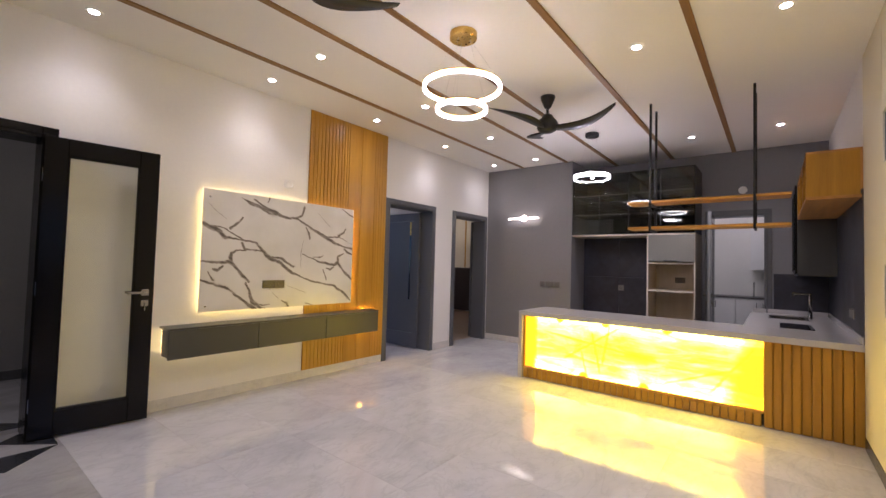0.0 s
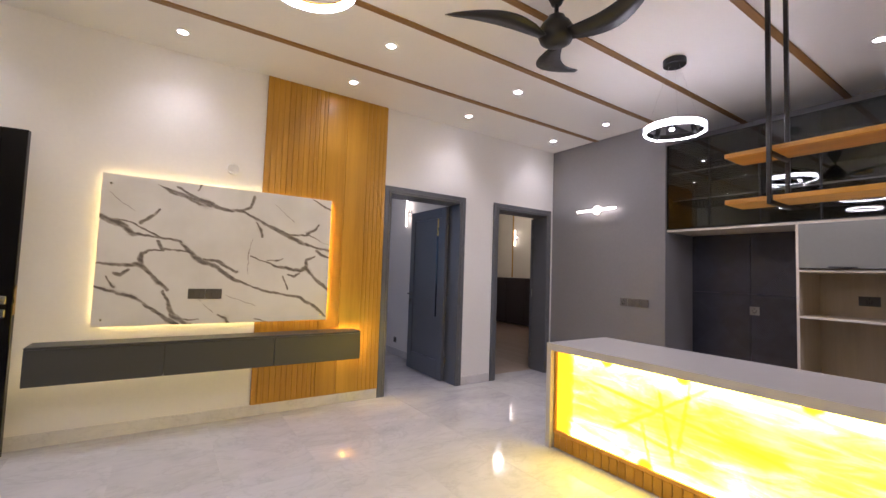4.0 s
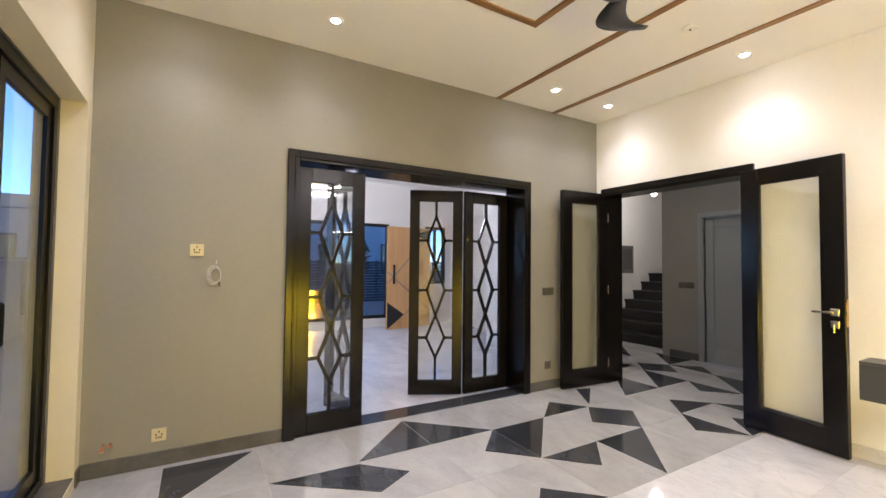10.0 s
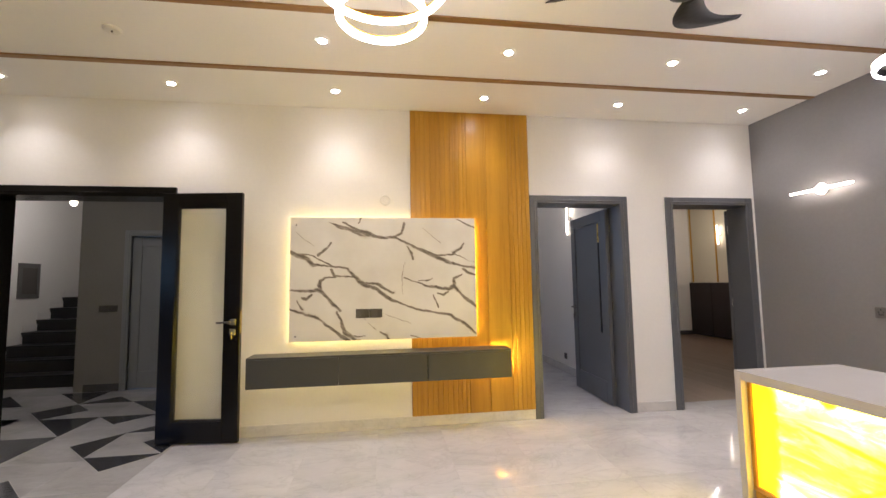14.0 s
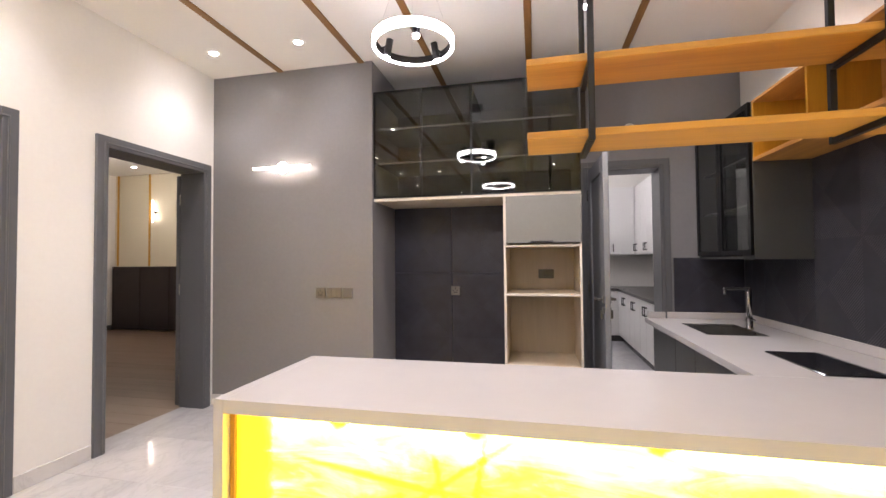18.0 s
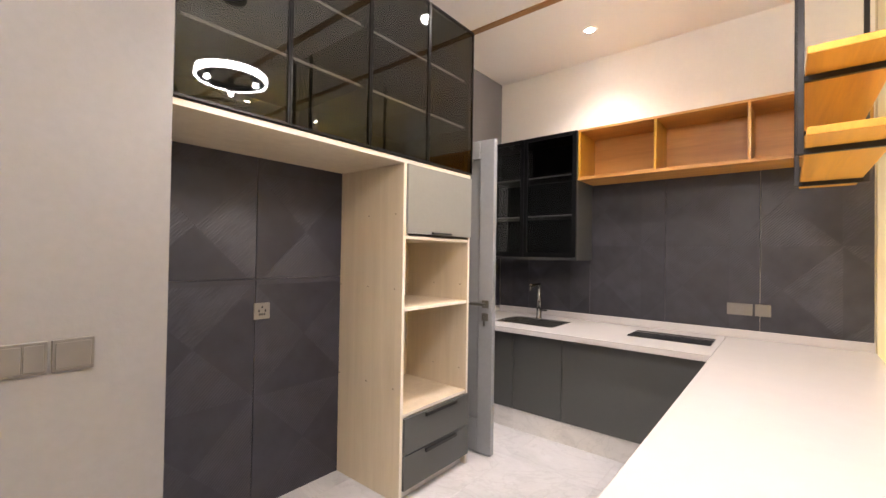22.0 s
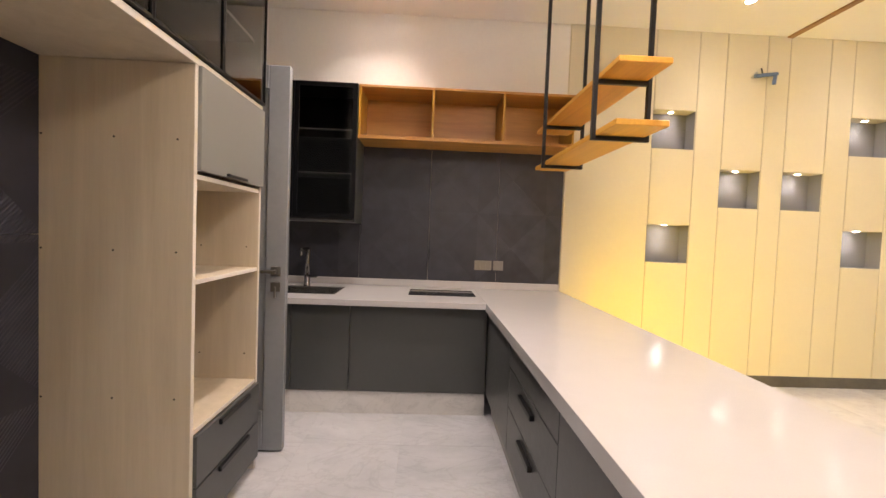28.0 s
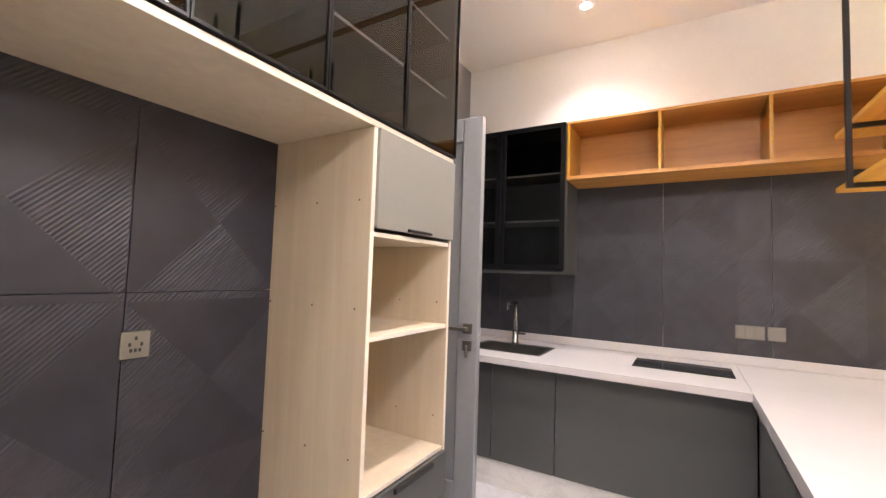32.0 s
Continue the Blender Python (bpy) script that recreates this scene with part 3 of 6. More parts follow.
# skirtings
def skirting(name, pieces, mat, label):
    ob = thing(name, label, "skirting", kind="structure")
    for p in pieces:
        part("board", box(*p, 0.003), mat, ob)


structure("wall_east_kitchen", box(EX - 0.004, 5.756, 2.072, EX - 0.0008, NY - 0.001, CZ - 0.001), M_white, "white painted plaster above the kitchen shelf")
skirting("baseboard_west", [(WX, 1.69, 0, WX + 0.012, 5.10, 0.10), (WX, 6.205, 0, WX + 0.012, 6.65, 0.10)], M_skirt, "pale stone skirting along the white wall")
skirting("baseboard_grey", [(WX, GY - 0.012, 0, -1.842, GY, 0.10)], M_skirt, "pale stone skirting along the grey wall")
skirting("baseboard_south", [(WX, SY, 0, -2.39, SY + 0.012, 0.10), (0.15, SY, 0, EX, SY + 0.012, 0.10)], M_skirt_dark, "dark stone skirting along the taupe wall")
skirting("baseboard_east", [(EX - 0.012, 1.63, 0, EX, 5.755, 0.10), (EX - 0.012, SY + 0.012, 0, EX, 0.09, 0.10)], M_skirt_dark, "dark stone skirting along the cream wall")

# ---------------------------------------------------------------- doors
def door_case(name, axis, face, back, u0, u1, top, w, mat, label, lip=0.02):
    """A door lining: jambs and head with a face board on the room side."""
    ob = thing(name, label, "door frame", kind="structure")

    def bx(a0, u_0, z0, a1, u_1, z1):
        return box(a0, u_0, z0, a1, u_1, z1, 0.004) if axis == "x" else box(u_0, a0, z0, u_1, a1, z1, 0.004)

    s = 1 if face > back else -1
    part("jamb", bx(back, u0, 0, face + s * lip, u0 + w, top), mat, ob)
    part("jamb", bx(back, u1 - w, 0, face + s * lip, u1, top), mat, ob)
    part("head", bx(back, u0 + w, top - w, face + s * lip, u1 - w, top), mat, ob)
    for a, b in ((u0 + w * 0.55, u0 + w * 0.72), (u1 - w * 0.72, u1 - w * 0.55)):
        part("bead", bx(face + s * lip, a, 0, face + s * (lip + 0.008), b, top - w * 0.55), mat, ob)
    part("bead", bx(face + s * lip, u0 + w * 0.55, top - w * 0.72, face + s * (lip + 0.008), u1 - w * 0.55, top - w * 0.55), mat, ob)
    return ob


door_case("door_frame_hall", "x", WX, WX - 0.25, 0.075, 1.685, 2.305, 0.09, M_black, "black wood lining of the hall doorway", 0.03)
door_case("door_frame_bedroom", "x", WX, WX - 0.25, 5.10, 6.20, 2.28, 0.085, M_dgrey, "grey painted door lining in the white wall")
door_case("door_frame_bedroom", "x", WX, WX - 0.25, 6.655, 7.725, 2.28, 0.085, M_dgrey, "grey painted door lining next to the grey wall")
door_case("door_frame_lounge", "y", SY, SY - 0.30, -2.385, 0.148, 2.29, 0.09, M_black, "black wood lining of the wide lounge doorway", 0.03)
door_case("door_frame_utility", "y", NY, NY - -0.25, -0.03, 0.76, 2.27, 0.085, M_dgrey, "grey painted lining of the utility doorway")


def lever(parent, x, y, z, side=1, mat=None, dirx=-1):
    """A lever handle with a square rose and a key rose, in a leaf's own frame: x along the leaf, y through it."""
    mat = mat or M_steel
    h = part("handle", box(x - 0.027, y, z - 0.027, x + 0.027, y + side * 0.010, z + 0.027, 0.003), mat, parent, "steel lever handle")
    part("lever_bar", box(x - 0.009, y + side * 0.010, z - 0.009, x + 0.009, y + side * 0.05, z + 0.009, 0.003), mat, h)
    part("lever_bar", box(x, y + side * 0.036, z - 0.009, x + dirx * 0.125, y + side * 0.052, z + 0.009, 0.003), mat, h)
    k = part("key_plate", box(x - 0.027, y, z - 0.115, x + 0.027, y + side * 0.010, z - 0.062, 0.003), mat, parent, "steel key plate")
    part("key", box(x - 0.004, y + side * 0.010, z - 0.15, x + 0.004, y + side * 0.026, z - 0.085, 0.002), mat, k)


def glazed_leaf(name, w, h, label, handle_side=1, thick=0.045):
    """A black leaf with one tall frosted pane, hinge at its own origin, running along +x."""
    ob = thing(name, label, "door", group="hall doors")
    st, top, bot = 0.135, 0.13, 0.20
    part("stile", box(0, -thick / 2, 0.012, st, thick / 2, h, 0.003), M_black, ob)
    part("stile", box(w - st, -thick / 2, 0.012, w, thick / 2, h, 0.003), M_black, ob)
    part("rail", box(st, -thick / 2, h - top, w - st, thick / 2, h, 0.003), M_black, ob)
    part("rail", box(st, -thick / 2, 0.012, w - st, thick / 2, bot, 0.003), M_black, ob)
    part("pane", box(st - 0.01, -0.004, bot - 0.01, w - st + 0.01, 0.004, h - top + 0.01), M_frost, ob, "frosted glass pane")
    for sd in (-1, 1):
        for p in ((st, bot, st + 0.012, h - top), (w - st - 0.012, bot, w - st, h - top), (st, bot, w - st, bot + 0.012), (st, h - top - 0.012, w - st, h - top)):
            part("glazing_bead", box(p[0], sd * 0.005, p[1], p[2], sd * 0.02, p[3], 0.002), M_black, ob)
    for z in (0.25, 1.1, 1.95):
        part("hinge", rod((0, thick / 2 + 0.006, z - 0.05), (0, thick / 2 + 0.006, z + 0.05), 0.007), M_steel, ob)
    return ob


leaf = glazed_leaf("hall_door_leaf", 0.715, 2.235, "open black wooden door leaf with a frosted pane", 1)
lever(leaf, 0.715 - 0.06, -0.0225, 1.06, -1)
lever(leaf, 0.715 - 0.06, 0.0225, 1.06, 1)
part("latch_plate", box(0.715, -0.012, 0.96, 0.718, 0.012, 1.16), M_gold, leaf, "brass latch plate")
leaf.matrix_basis = pose(-3.425, 1.605, 0, 0, 0, 83)
leaf2 = glazed_leaf("hall_door_leaf", 0.685, 2.235, "open black door leaf with a frosted pane beside the taupe wall", 1)
part("bolt", box(0.685, -0.008, 1.2, 0.689, 0.008, 1.5), M_metal, leaf2)
leaf2.matrix_basis = pose(-3.452, 0.150, 0, 0, 0, -5)


def panel_leaf(name, w, h, mat, label, glass_slot=True, thick=0.042):
    """A painted leaf with a sunk field and a narrow black glass slot, hinge at its origin, along +x."""
    ob = thing(name, label, "door", group="room doors")
    st = 0.115
    part("stile", box(0, -thick / 2, 0.01, st, thick / 2, h, 0.004), mat, ob)
    part("stile", box(w - st, -thick / 2, 0.01, w, thick / 2, h, 0.004), mat, ob)
    part("rail", box(st, -thick / 2, h - 0.13, w - st, thick / 2, h, 0.004), mat, ob)
    part("rail", box(st, -thick / 2, 0.01, w - st, thick / 2, 0.24, 0.004), mat, ob)
    part("field", box(st, -thick / 2 + 0.012, 0.24, w - st, thick / 2 - 0.012, h - 0.13, 0.004), mat, ob)
    if glass_slot:
        for sd in (-1, 1):
            part("glass_slot", box(st + 0.06, sd * (thick / 2 - 0.012), 0.78, st + 0.092, sd * (thick / 2 - 0.007), 1.82, 0.002), M_hob, ob, "black glass slot")
            part("slot_trim", box(st + 0.06, sd * (thick / 2 - 0.012), 1.825, st + 0.092, sd * (thick / 2 - 0.007), h - 0.14, 0.002), M_gold, ob)
    for z in (0.25, 1.1, 1.95):
        part("hinge", rod((-0.002, -thick / 2 - 0.006, z - 0.05), (-0.002, -thick / 2 - 0.006, z + 0.05), 0.007), M_steel, ob)
    lever(ob, w - 0.055, -thick / 2, 1.04, -1, M_switch)
    lever(ob, w - 0.055, thick / 2, 1.04, 1, M_switch)
    return ob


d = panel_leaf("bedroom_door_leaf", 0.91, 2.185, M_dgrey, "open grey painted door leaf with a black glass slot")
d.matrix_basis = pose(-3.70, 6.085, 0, 0, 0, 179)
d = panel_leaf("bedroom_door_leaf", 0.88, 2.185, M_dgrey, "grey painted door leaf folded back behind the wall")
d.matrix_basis = pose(-3.775, 7.66, 0, 0, 0, 90)
d = panel_leaf("utility_door_leaf", 0.70, 2.18, M_dgrey2, "light grey door leaf standing open beside the tall cabinet", False)
d.matrix_basis = pose(0.072, 8.42, 0, 0, 0, -88)


def lattice_leaf(name, w, h, label):
    """A black folding leaf glazed behind a chain of three lozenges."""
    ob = thing(name, label, "door", group="folding doors")
    th, st, top, bot = 0.045, 0.105, 0.12, 0.16
    part("stile", box(0, -th / 2, 0.012, st, th / 2, h, 0.003), M_black, ob)
    part("stile", box(w - st, -th / 2, 0.012, w, th / 2, h, 0.003), M_black, ob)
    part("rail", box(st, -th / 2, h - top, w - st, th / 2, h, 0.003), M_black, ob)
    part("rail", box(st, -th / 2, 0.012, w - st, th / 2, bot, 0.003), M_black, ob)
    g = part("pane", box(st - 0.005, -0.003, bot - 0.005, w - st + 0.005, 0.003, h - top + 0.005), M_glass_door, ob, "clear glass pane")
    g.visible_shadow = False
    gh, cx, gw = h - top - bot, w / 2, w - 2 * st

    def zf(f):
        return h - top - gh * f

    def bar(x0, z0, x1, z1):
        d = Vector((x1 - x0, 0, z1 - z0))
        m = Matrix.Translation(((x0 + x1) / 2, 0, (z0 + z1) / 2)) @ Matrix.Rotation(-math.atan2(d.z, d.x), 4, "Y") @ Matrix.Diagonal((d.length + 0.018, 0.03, 0.026, 1))
        bm = bmesh.new()
        bmesh.ops.create_cube(bm, size=1.0, matrix=m)
        part("glazing_bar", bm, M_black, ob)

    tips, hips = (0.085, 0.365, 0.64, 0.875), (0.22, 0.50, 0.765)
    bar(cx, zf(0), cx, zf(tips[0]))
    bar(cx, zf(tips[3]), cx, zf(1))
    hw = gw * 0.27
    for k, hip in enumerate(hips):
        for s in (-1, 1):
            bar(cx, zf(tips[k]), cx + s * hw, zf(hip))
            bar(cx + s * hw, zf(hip), cx, zf(tips[k + 1]))
            bar(cx + s * hw, zf(hip), cx + s * gw / 2, zf(hip))
    return ob


LW = 0.565
for x, y, a, label in ((0.058, -0.055, 180, "black folding door leaf with lozenge glazing bars"), (-0.512, -0.100, -74, "black folding door leaf turned back on its neighbour"),
                       (-2.285, -0.285, -1.5, "black folding door leaf with lozenge glazing bars"), (-1.70, -0.30, -27, "black folding door leaf standing half open")):
    ob = lattice_leaf("folding_door_leaf", LW, 2.17, label)
    ob.matrix_basis = pose(x, y, 0, 0, 0, a)

# glazed sliding door in the cream wall
win = thing("window_1", "black aluminium sliding glass door in a deep reveal", "window", (EX + 0.18, 0.85, 0.06), kind="structure")
for n, p in (("window_frame", (EX + 0.14, WIN[0], 2.30, EX + 0.22, WIN[1], 2.37)), ("window_frame", (EX + 0.14, WIN[0], 0.065, EX + 0.22, WIN[1], 0.115)),
             ("window_frame", (EX + 0.14, WIN[0], 0.115, EX + 0.22, WIN[0] + 0.06, 2.30)), ("window_frame", (EX + 0.14, WIN[1] - 0.06, 0.115, EX + 0.22, WIN[1], 2.30))):
    part(n, box(*p, 0.003), M_frame, win)
for x, y0, y1 in ((EX + 0.155, 0.16, 0.90), (EX + 0.192, 0.82, 1.56)):
    sash = part("sash", wall_cells("x", x, x + 0.028, y0, y1, 0.12, 2.295, [(y0 + 0.065, y1 - 0.065, 0.20, 2.22)]), M_frame, win, "black sliding sash")
    g = part("pane", box(x + 0.011, y0 + 0.065, 0.20, x + 0.017, y1 - 0.065, 2.22), M_glass, sash, "glass pane")
    g.visible_shadow = False
part("pull", box(EX + 0.125, 0.83, 1.0, EX + 0.15, 0.85, 1.2, 0.008), M_frame, win, "black pull handle")
part("window_sill", box(EX + 0.004, WIN[0] + 0.003, 0.062, EX + 0.14, WIN[1] - 0.003, 0.075, 0.003), M_skirt_dark, win, "grey stone sill")

# ---------------------------------------------------------------- television wall
panel = thing("marble_panel", "white marble wall panel with dark veins and glowing edges", "wall panel", (WX, 3.608, 0.848))
VEINS = []


def vein(*points):
    """A vein down the slab: metres along from its south end, metres down from its top, width in millimetres."""
    for (a, b, v), (c, d, w) in zip(points, points[1:]):
        VEINS.append((a, b, c, d, v / 1000, w / 1000))


vein((0.35, 0.04, 2), (0.44, 0.08, 10), (0.58, 0.13, 17), (0.71, 0.17, 17), (0.85, 0.19, 12), (0.99, 0.20, 10), (1.13, 0.26, 10), (1.24, 0.32, 12), (1.37, 0.38, 17), (1.51, 0.44, 14), (1.62, 0.47, 10), (1.78, 0.50, 10))
vein((0.48, 0.05, 5), (0.59, 0.10, 12), (0.70, 0.14, 12), (0.82, 0.18, 7))
vein((1.26, 0.33, 7), (1.41, 0.37, 7), (1.59, 0.37, 5), (1.78, 0.45, 2))
vein((0.00, 0.33, 12), (0.11, 0.38, 19), (0.22, 0.45, 14), (0.33, 0.46, 7), (0.47, 0.48, 7), (0.53, 0.50, 10), (0.62, 0.60, 17), (0.71, 0.66, 17), (0.82, 0.70, 14), (0.91, 0.77, 17), (1.02, 0.83, 7), (1.13, 0.88, 7), (1.26, 0.91, 10), (1.40, 0.93, 10), (1.54, 0.97, 14), (1.65, 1.04, 12), (1.78, 1.14, 10))
vein((0.09, 0.35, 5), (0.25, 0.39, 5), (0.40, 0.47, 7))
vein((0.71, 0.63, 7), (0.82, 0.65, 12), (0.97, 0.73, 10))
vein((0.38, 0.50, 12), (0.41, 0.56, 14), (0.49, 0.57, 5), (0.61, 0.58, 7))
vein((0.26, 0.36, 12), (0.33, 0.30, 10), (0.38, 0.25, 7))
vein((1.56, 0.36, 12), (1.63, 0.31, 10), (1.67, 0.25, 7))
vein((1.66, 0.51, 14), (1.71, 0.55, 12), (1.78, 0.57, 7))
vein((0.00, 0.69, 5), (0.11, 0.70, 12), (0.22, 0.70, 14), (0.27, 0.68, 17), (0.28, 0.60, 14), (0.32, 0.58, 7), (0.42, 0.58, 5))
vein((0.26, 0.69, 17), (0.33, 0.76, 12), (0.40, 0.83, 14), (0.47, 0.90, 10))
vein((0.44, 0.91, 7), (0.48, 1.03, 12), (0.52, 1.11, 19), (0.64, 1.18, 14))
vein((0.00, 0.87, 7), (0.11, 0.91, 10), (0.22, 0.94, 10), (0.30, 0.99, 10), (0.38, 1.06, 10), (0.49, 1.14, 17), (0.55, 1.18, 14))
vein((0.11, 0.76, 7), (0.16, 0.78, 12), (0.21, 0.74, 10))
vein((0.07, 0.79, 5), (0.12, 0.88, 7))
vein((0.52, 1.12, 7), (0.69, 1.14, 5))
vein((1.07, 0.59, 5), (1.18, 0.63, 5), (1.29, 0.67, 7), (1.40, 0.69, 12), (1.51, 0.70, 17), (1.57, 0.67, 19), (1.57, 0.60, 14), (1.65, 0.57, 5))
vein((1.21, 0.62, 5), (1.29, 0.62, 7), (1.35, 0.60, 5))
vein((1.57, 0.68, 17), (1.65, 0.77, 12), (1.73, 0.83, 14), (1.79, 0.89, 12))
vein((1.40, 0.75, 7), (1.46, 0.77, 12), (1.51, 0.73, 7))
vein((1.36, 0.77, 5), (1.41, 0.87, 7))
vein((0.96, 0.20, 10), (1.05, 0.15, 12), (1.08, 0.06, 12))
vein((1.10, 0.28, 5), (1.14, 0.35, 12), (1.16, 0.41, 10))
vein((1.08, 0.43, 2), (1.05, 0.59, 4), (1.06, 0.75, 2))
vein((0.66, 0.00, 7), (0.64, 0.05, 5))
vein((1.61, 0.02, 5), (1.71, 0.06, 7), (1.79, 0.09, 7))
vein((0.84, 1.11, 7), (0.90, 1.13, 12), (0.92, 1.18, 10))
vein((1.13, 1.15, 5), (1.24, 1.18, 7))
vein((0.05, 0.14, 2), (0.22, 0.28, 2))
vein((0.69, 0.97, 2), (0.81, 1.09, 2))
vein((0.90, 0.94, 2), (1.14, 1.03, 2))
vein((1.26, 0.10, 2), (1.44, 0.25, 2))


def marble_slab(y0, y1, z0, z1, x0, x1, parent):
    """A slab with a fine mesh on its face, which carries the strength of the veins at each point."""
    nu, nv = 330, 216
    us, vs = np.linspace(0, y1 - y0, nu), np.linspace(0, z1 - z0, nv)
    shake = np.array([[noise.noise_vector(Vector((u * 9, v * 9, 0))) * 0.016 + noise.noise_vector(Vector((u * 30, v * 30, 5))) * 0.006 for v in vs] for u in us])
    streak = np.array([[noise.noise(Vector((u * 9 + v * 9, (v - 0.45 * u) * 48, 3))) for v in vs] for u in us])
    fade = np.array([[noise.noise(Vector((u * 5, v * 5, 9))) for v in vs] for u in us])
    gu, gv = us[:, None] + shake[..., 0], vs[None, :] + shake[..., 1]
    amount = np.zeros((nu, nv))
    for a, b, c, d, v, w in VEINS:
        k = np.clip(((gu - a) * (c - a) + (gv - b) * (d - b)) / max(1e-6, (c - a) ** 2 + (d - b) ** 2), 0, 1)
        far = np.hypot(gu - a - k * (c - a), gv - b - k * (d - b))
        half = np.maximum((v + (w - v) * k) * 1.08, 0.003)
        solid = np.clip(1.5 - far / half, 0, 1) * np.clip(half / 0.006, 0.35, 1)
        amount = np.maximum(amount, solid * np.clip(0.86 + 0.55 * streak, 0.25, 1.1))
        amount = np.maximum(amount, np.clip(1 - far / (half * 3.4), 0, 1) * np.clip(fade + 0.25 * streak - 0.05, 0, 1) * 0.7)
    points = [(x1, y0 + u, z1 - v) for u in us for v in vs]
    rim = [i * nv for i in range(nu)] + [(nu - 1) * nv + k for k in range(1, nv)] + [i * nv + nv - 1 for i in range(nu - 2, -1, -1)] + list(range(nv - 2, 0, -1))
    behind = {q: len(points) + n for n, q in enumerate(rim)}
    faces = [(i * nv + k, i * nv + k + 1, (i + 1) * nv + k + 1, (i + 1) * nv + k) for i in range(nu - 1) for k in range(nv - 1)]
    faces += [(p, q, behind[q], behind[p]) for p, q in zip(rim, rim[1:] + rim[:1])] + [tuple(behind[q] for q in reversed(rim))]
    points += [(x0, points[q][1], points[q][2]) for q in rim]
    me = bpy.data.meshes.new("slab")
    shift = base_of(parent).inverted()
    me.from_pydata([shift @ Vector(p) for p in points], [], faces)
    me.materials.append(M_marble)
    me.attributes.new("vein", "FLOAT", "POINT").data.foreach_set("value", np.concatenate([amount.ravel(), np.zeros(len(rim))]).astype(np.float32))
    ob = new("slab", me)
    ob.parent = parent
    return ob


slab = marble_slab(2.713, 4.503, 0.848, 2.025, WX + 0.042, WX + 0.053, panel)
for y in (2.77, 4.44):
    for z in (0.90, 1.95):
        part("fixing_cap", rod((WX + 0.053, y, z), (WX + 0.056, y, z), 0.008), M_steel, slab)
for p in ((2.735, 0.875, 4.48, 0.885), (2.735, 1.988, 4.48, 1.998), (2.735, 0.885, 2.745, 1.988), (4.478, 0.885, 4.488, 1.988)):
    part("led_strip", box(WX + 0.030, p[0], p[1], WX + 0.0405, p[2], p[3]), M_led_amber if p[0] > 4 else M_led, panel, "glowing warm led strip")

cladding = thing("slatted_panel", "golden oak wall cladding with vertical ribs and boards", "wall panel", (WX, 4.48, 0.1))
part("backing_board", box(WX + 0.0005, 3.86, 0.10, WX + 0.0150, 5.10, CZ), M_oak, cladding)
edges = []
y = 3.862
while y < 4.30:
    edges.append((y, y + 0.0435))
    y += 0.050
edges += [(4.312, 4.346), (4.354, 4.388), (4.396, 4.425), (4.430, 4.637), (4.641, 4.868)]
y = 4.874
while y < 5.06:
    edges.append((y, y + 0.0395))
    y += 0.0455
for a, b in edges:
    part("rib" if b - a < 0.1 else "board", box(WX + 0.0152, a, 0.10, WX + 0.0225, min(b, 5.097), CZ - 0.002, 0.0035), M_oak, cladding)

console = thing("wall_console", "grey floating console unit hung under the marble panel", "cabinet", (WX, 3.59, 0.49))
part("body", box(WX + 0.07, 2.42, 0.495, -3.222, 4.765, 0.735, 0.002), M_console, console)
part("top_board", box(WX + 0.05, 2.405, 0.735, -3.20, 4.78, 0.752, 0.002), M_console, console)
for y in (2.9, 3.5, 4.1):
    part("bracket", box(WX, y, 0.58, WX + 0.07, y + 0.04, 0.66), M_metal, console)
for a, b in ((2.405, 3.188), (3.192, 3.985), (3.989, 4.78)):
    part("drawer_front", box(-3.222, a, 0.488, -3.202, b, 0.733, 0.002), M_console, console)
part("led_strip", box(WX + 0.055, 2.45, 0.585, WX + 0.0695, 4.74, 0.60), M_led, console, "warm led strip under the unit")
part("led_strip", box(WX + 0.022, 4.742, 0.50, WX + 0.064, 4.752, 0.73), M_led_end, console, "amber led strip behind the end")
part("led_strip", box(WX + 0.055, 2.424, 0.51, WX + 0.0695, 2.430, 0.73), M_led, console, "warm led strip behind the end")


def plate(name, axis, at, u, z, w, h, mat, label, slots=0, sign=1, category="socket", gangs=1):
    """A flat wall plate, split in gangs, with socket slots or rockers. at: the wall's face; sign: which way it faces."""
    ob = thing(name, label, category, (at, u, z) if axis == "x" else (u, at, z), group="wall plates")

    def bx(a0, a1, u0, z0, u1, z1, bev=0.002):
        return box(at + sign * a0, u0, z0, at + sign * a1, u1, z1, bev) if axis == "x" else box(u0, at + sign * a0, z0, u1, at + sign * a1, z1, bev)

    g = w / gangs
    for k in range(gangs):
        u0 = u - w / 2 + k * g + (0.002 if k else 0)
        u1 = u - w / 2 + (k + 1) * g
        p = part("faceplate", bx(0, 0.009, u0, z - h / 2, u1, z + h / 2), mat, ob)
        if slots and k < slots:
            c = (u0 + u1) / 2
            for du, dz in ((-0.2, 0.02), (0.2, 0.02), (0, -0.2), (-0.15, -0.2), (0.15, -0.2), (0, 0.25)):
                part("slot", bx(0.009, 0.0105, c + du * h - 0.004, z + dz * h - 0.006, c + du * h + 0.004, z + dz * h + 0.006, 0), M_slot, p)
        else:
            n = 3 if g > 0.1 else 1
            for q in range(n):
                a = u0 + 0.006 + q * (u1 - u0 - 0.012) / n
                part("rocker", bx(0.009, 0.0115, a + 0.001, z - h / 2 + 0.008, a + (u1 - u0 - 0.012) / n - 0.001, z + h / 2 - 0.008), mat, p)
    return ob


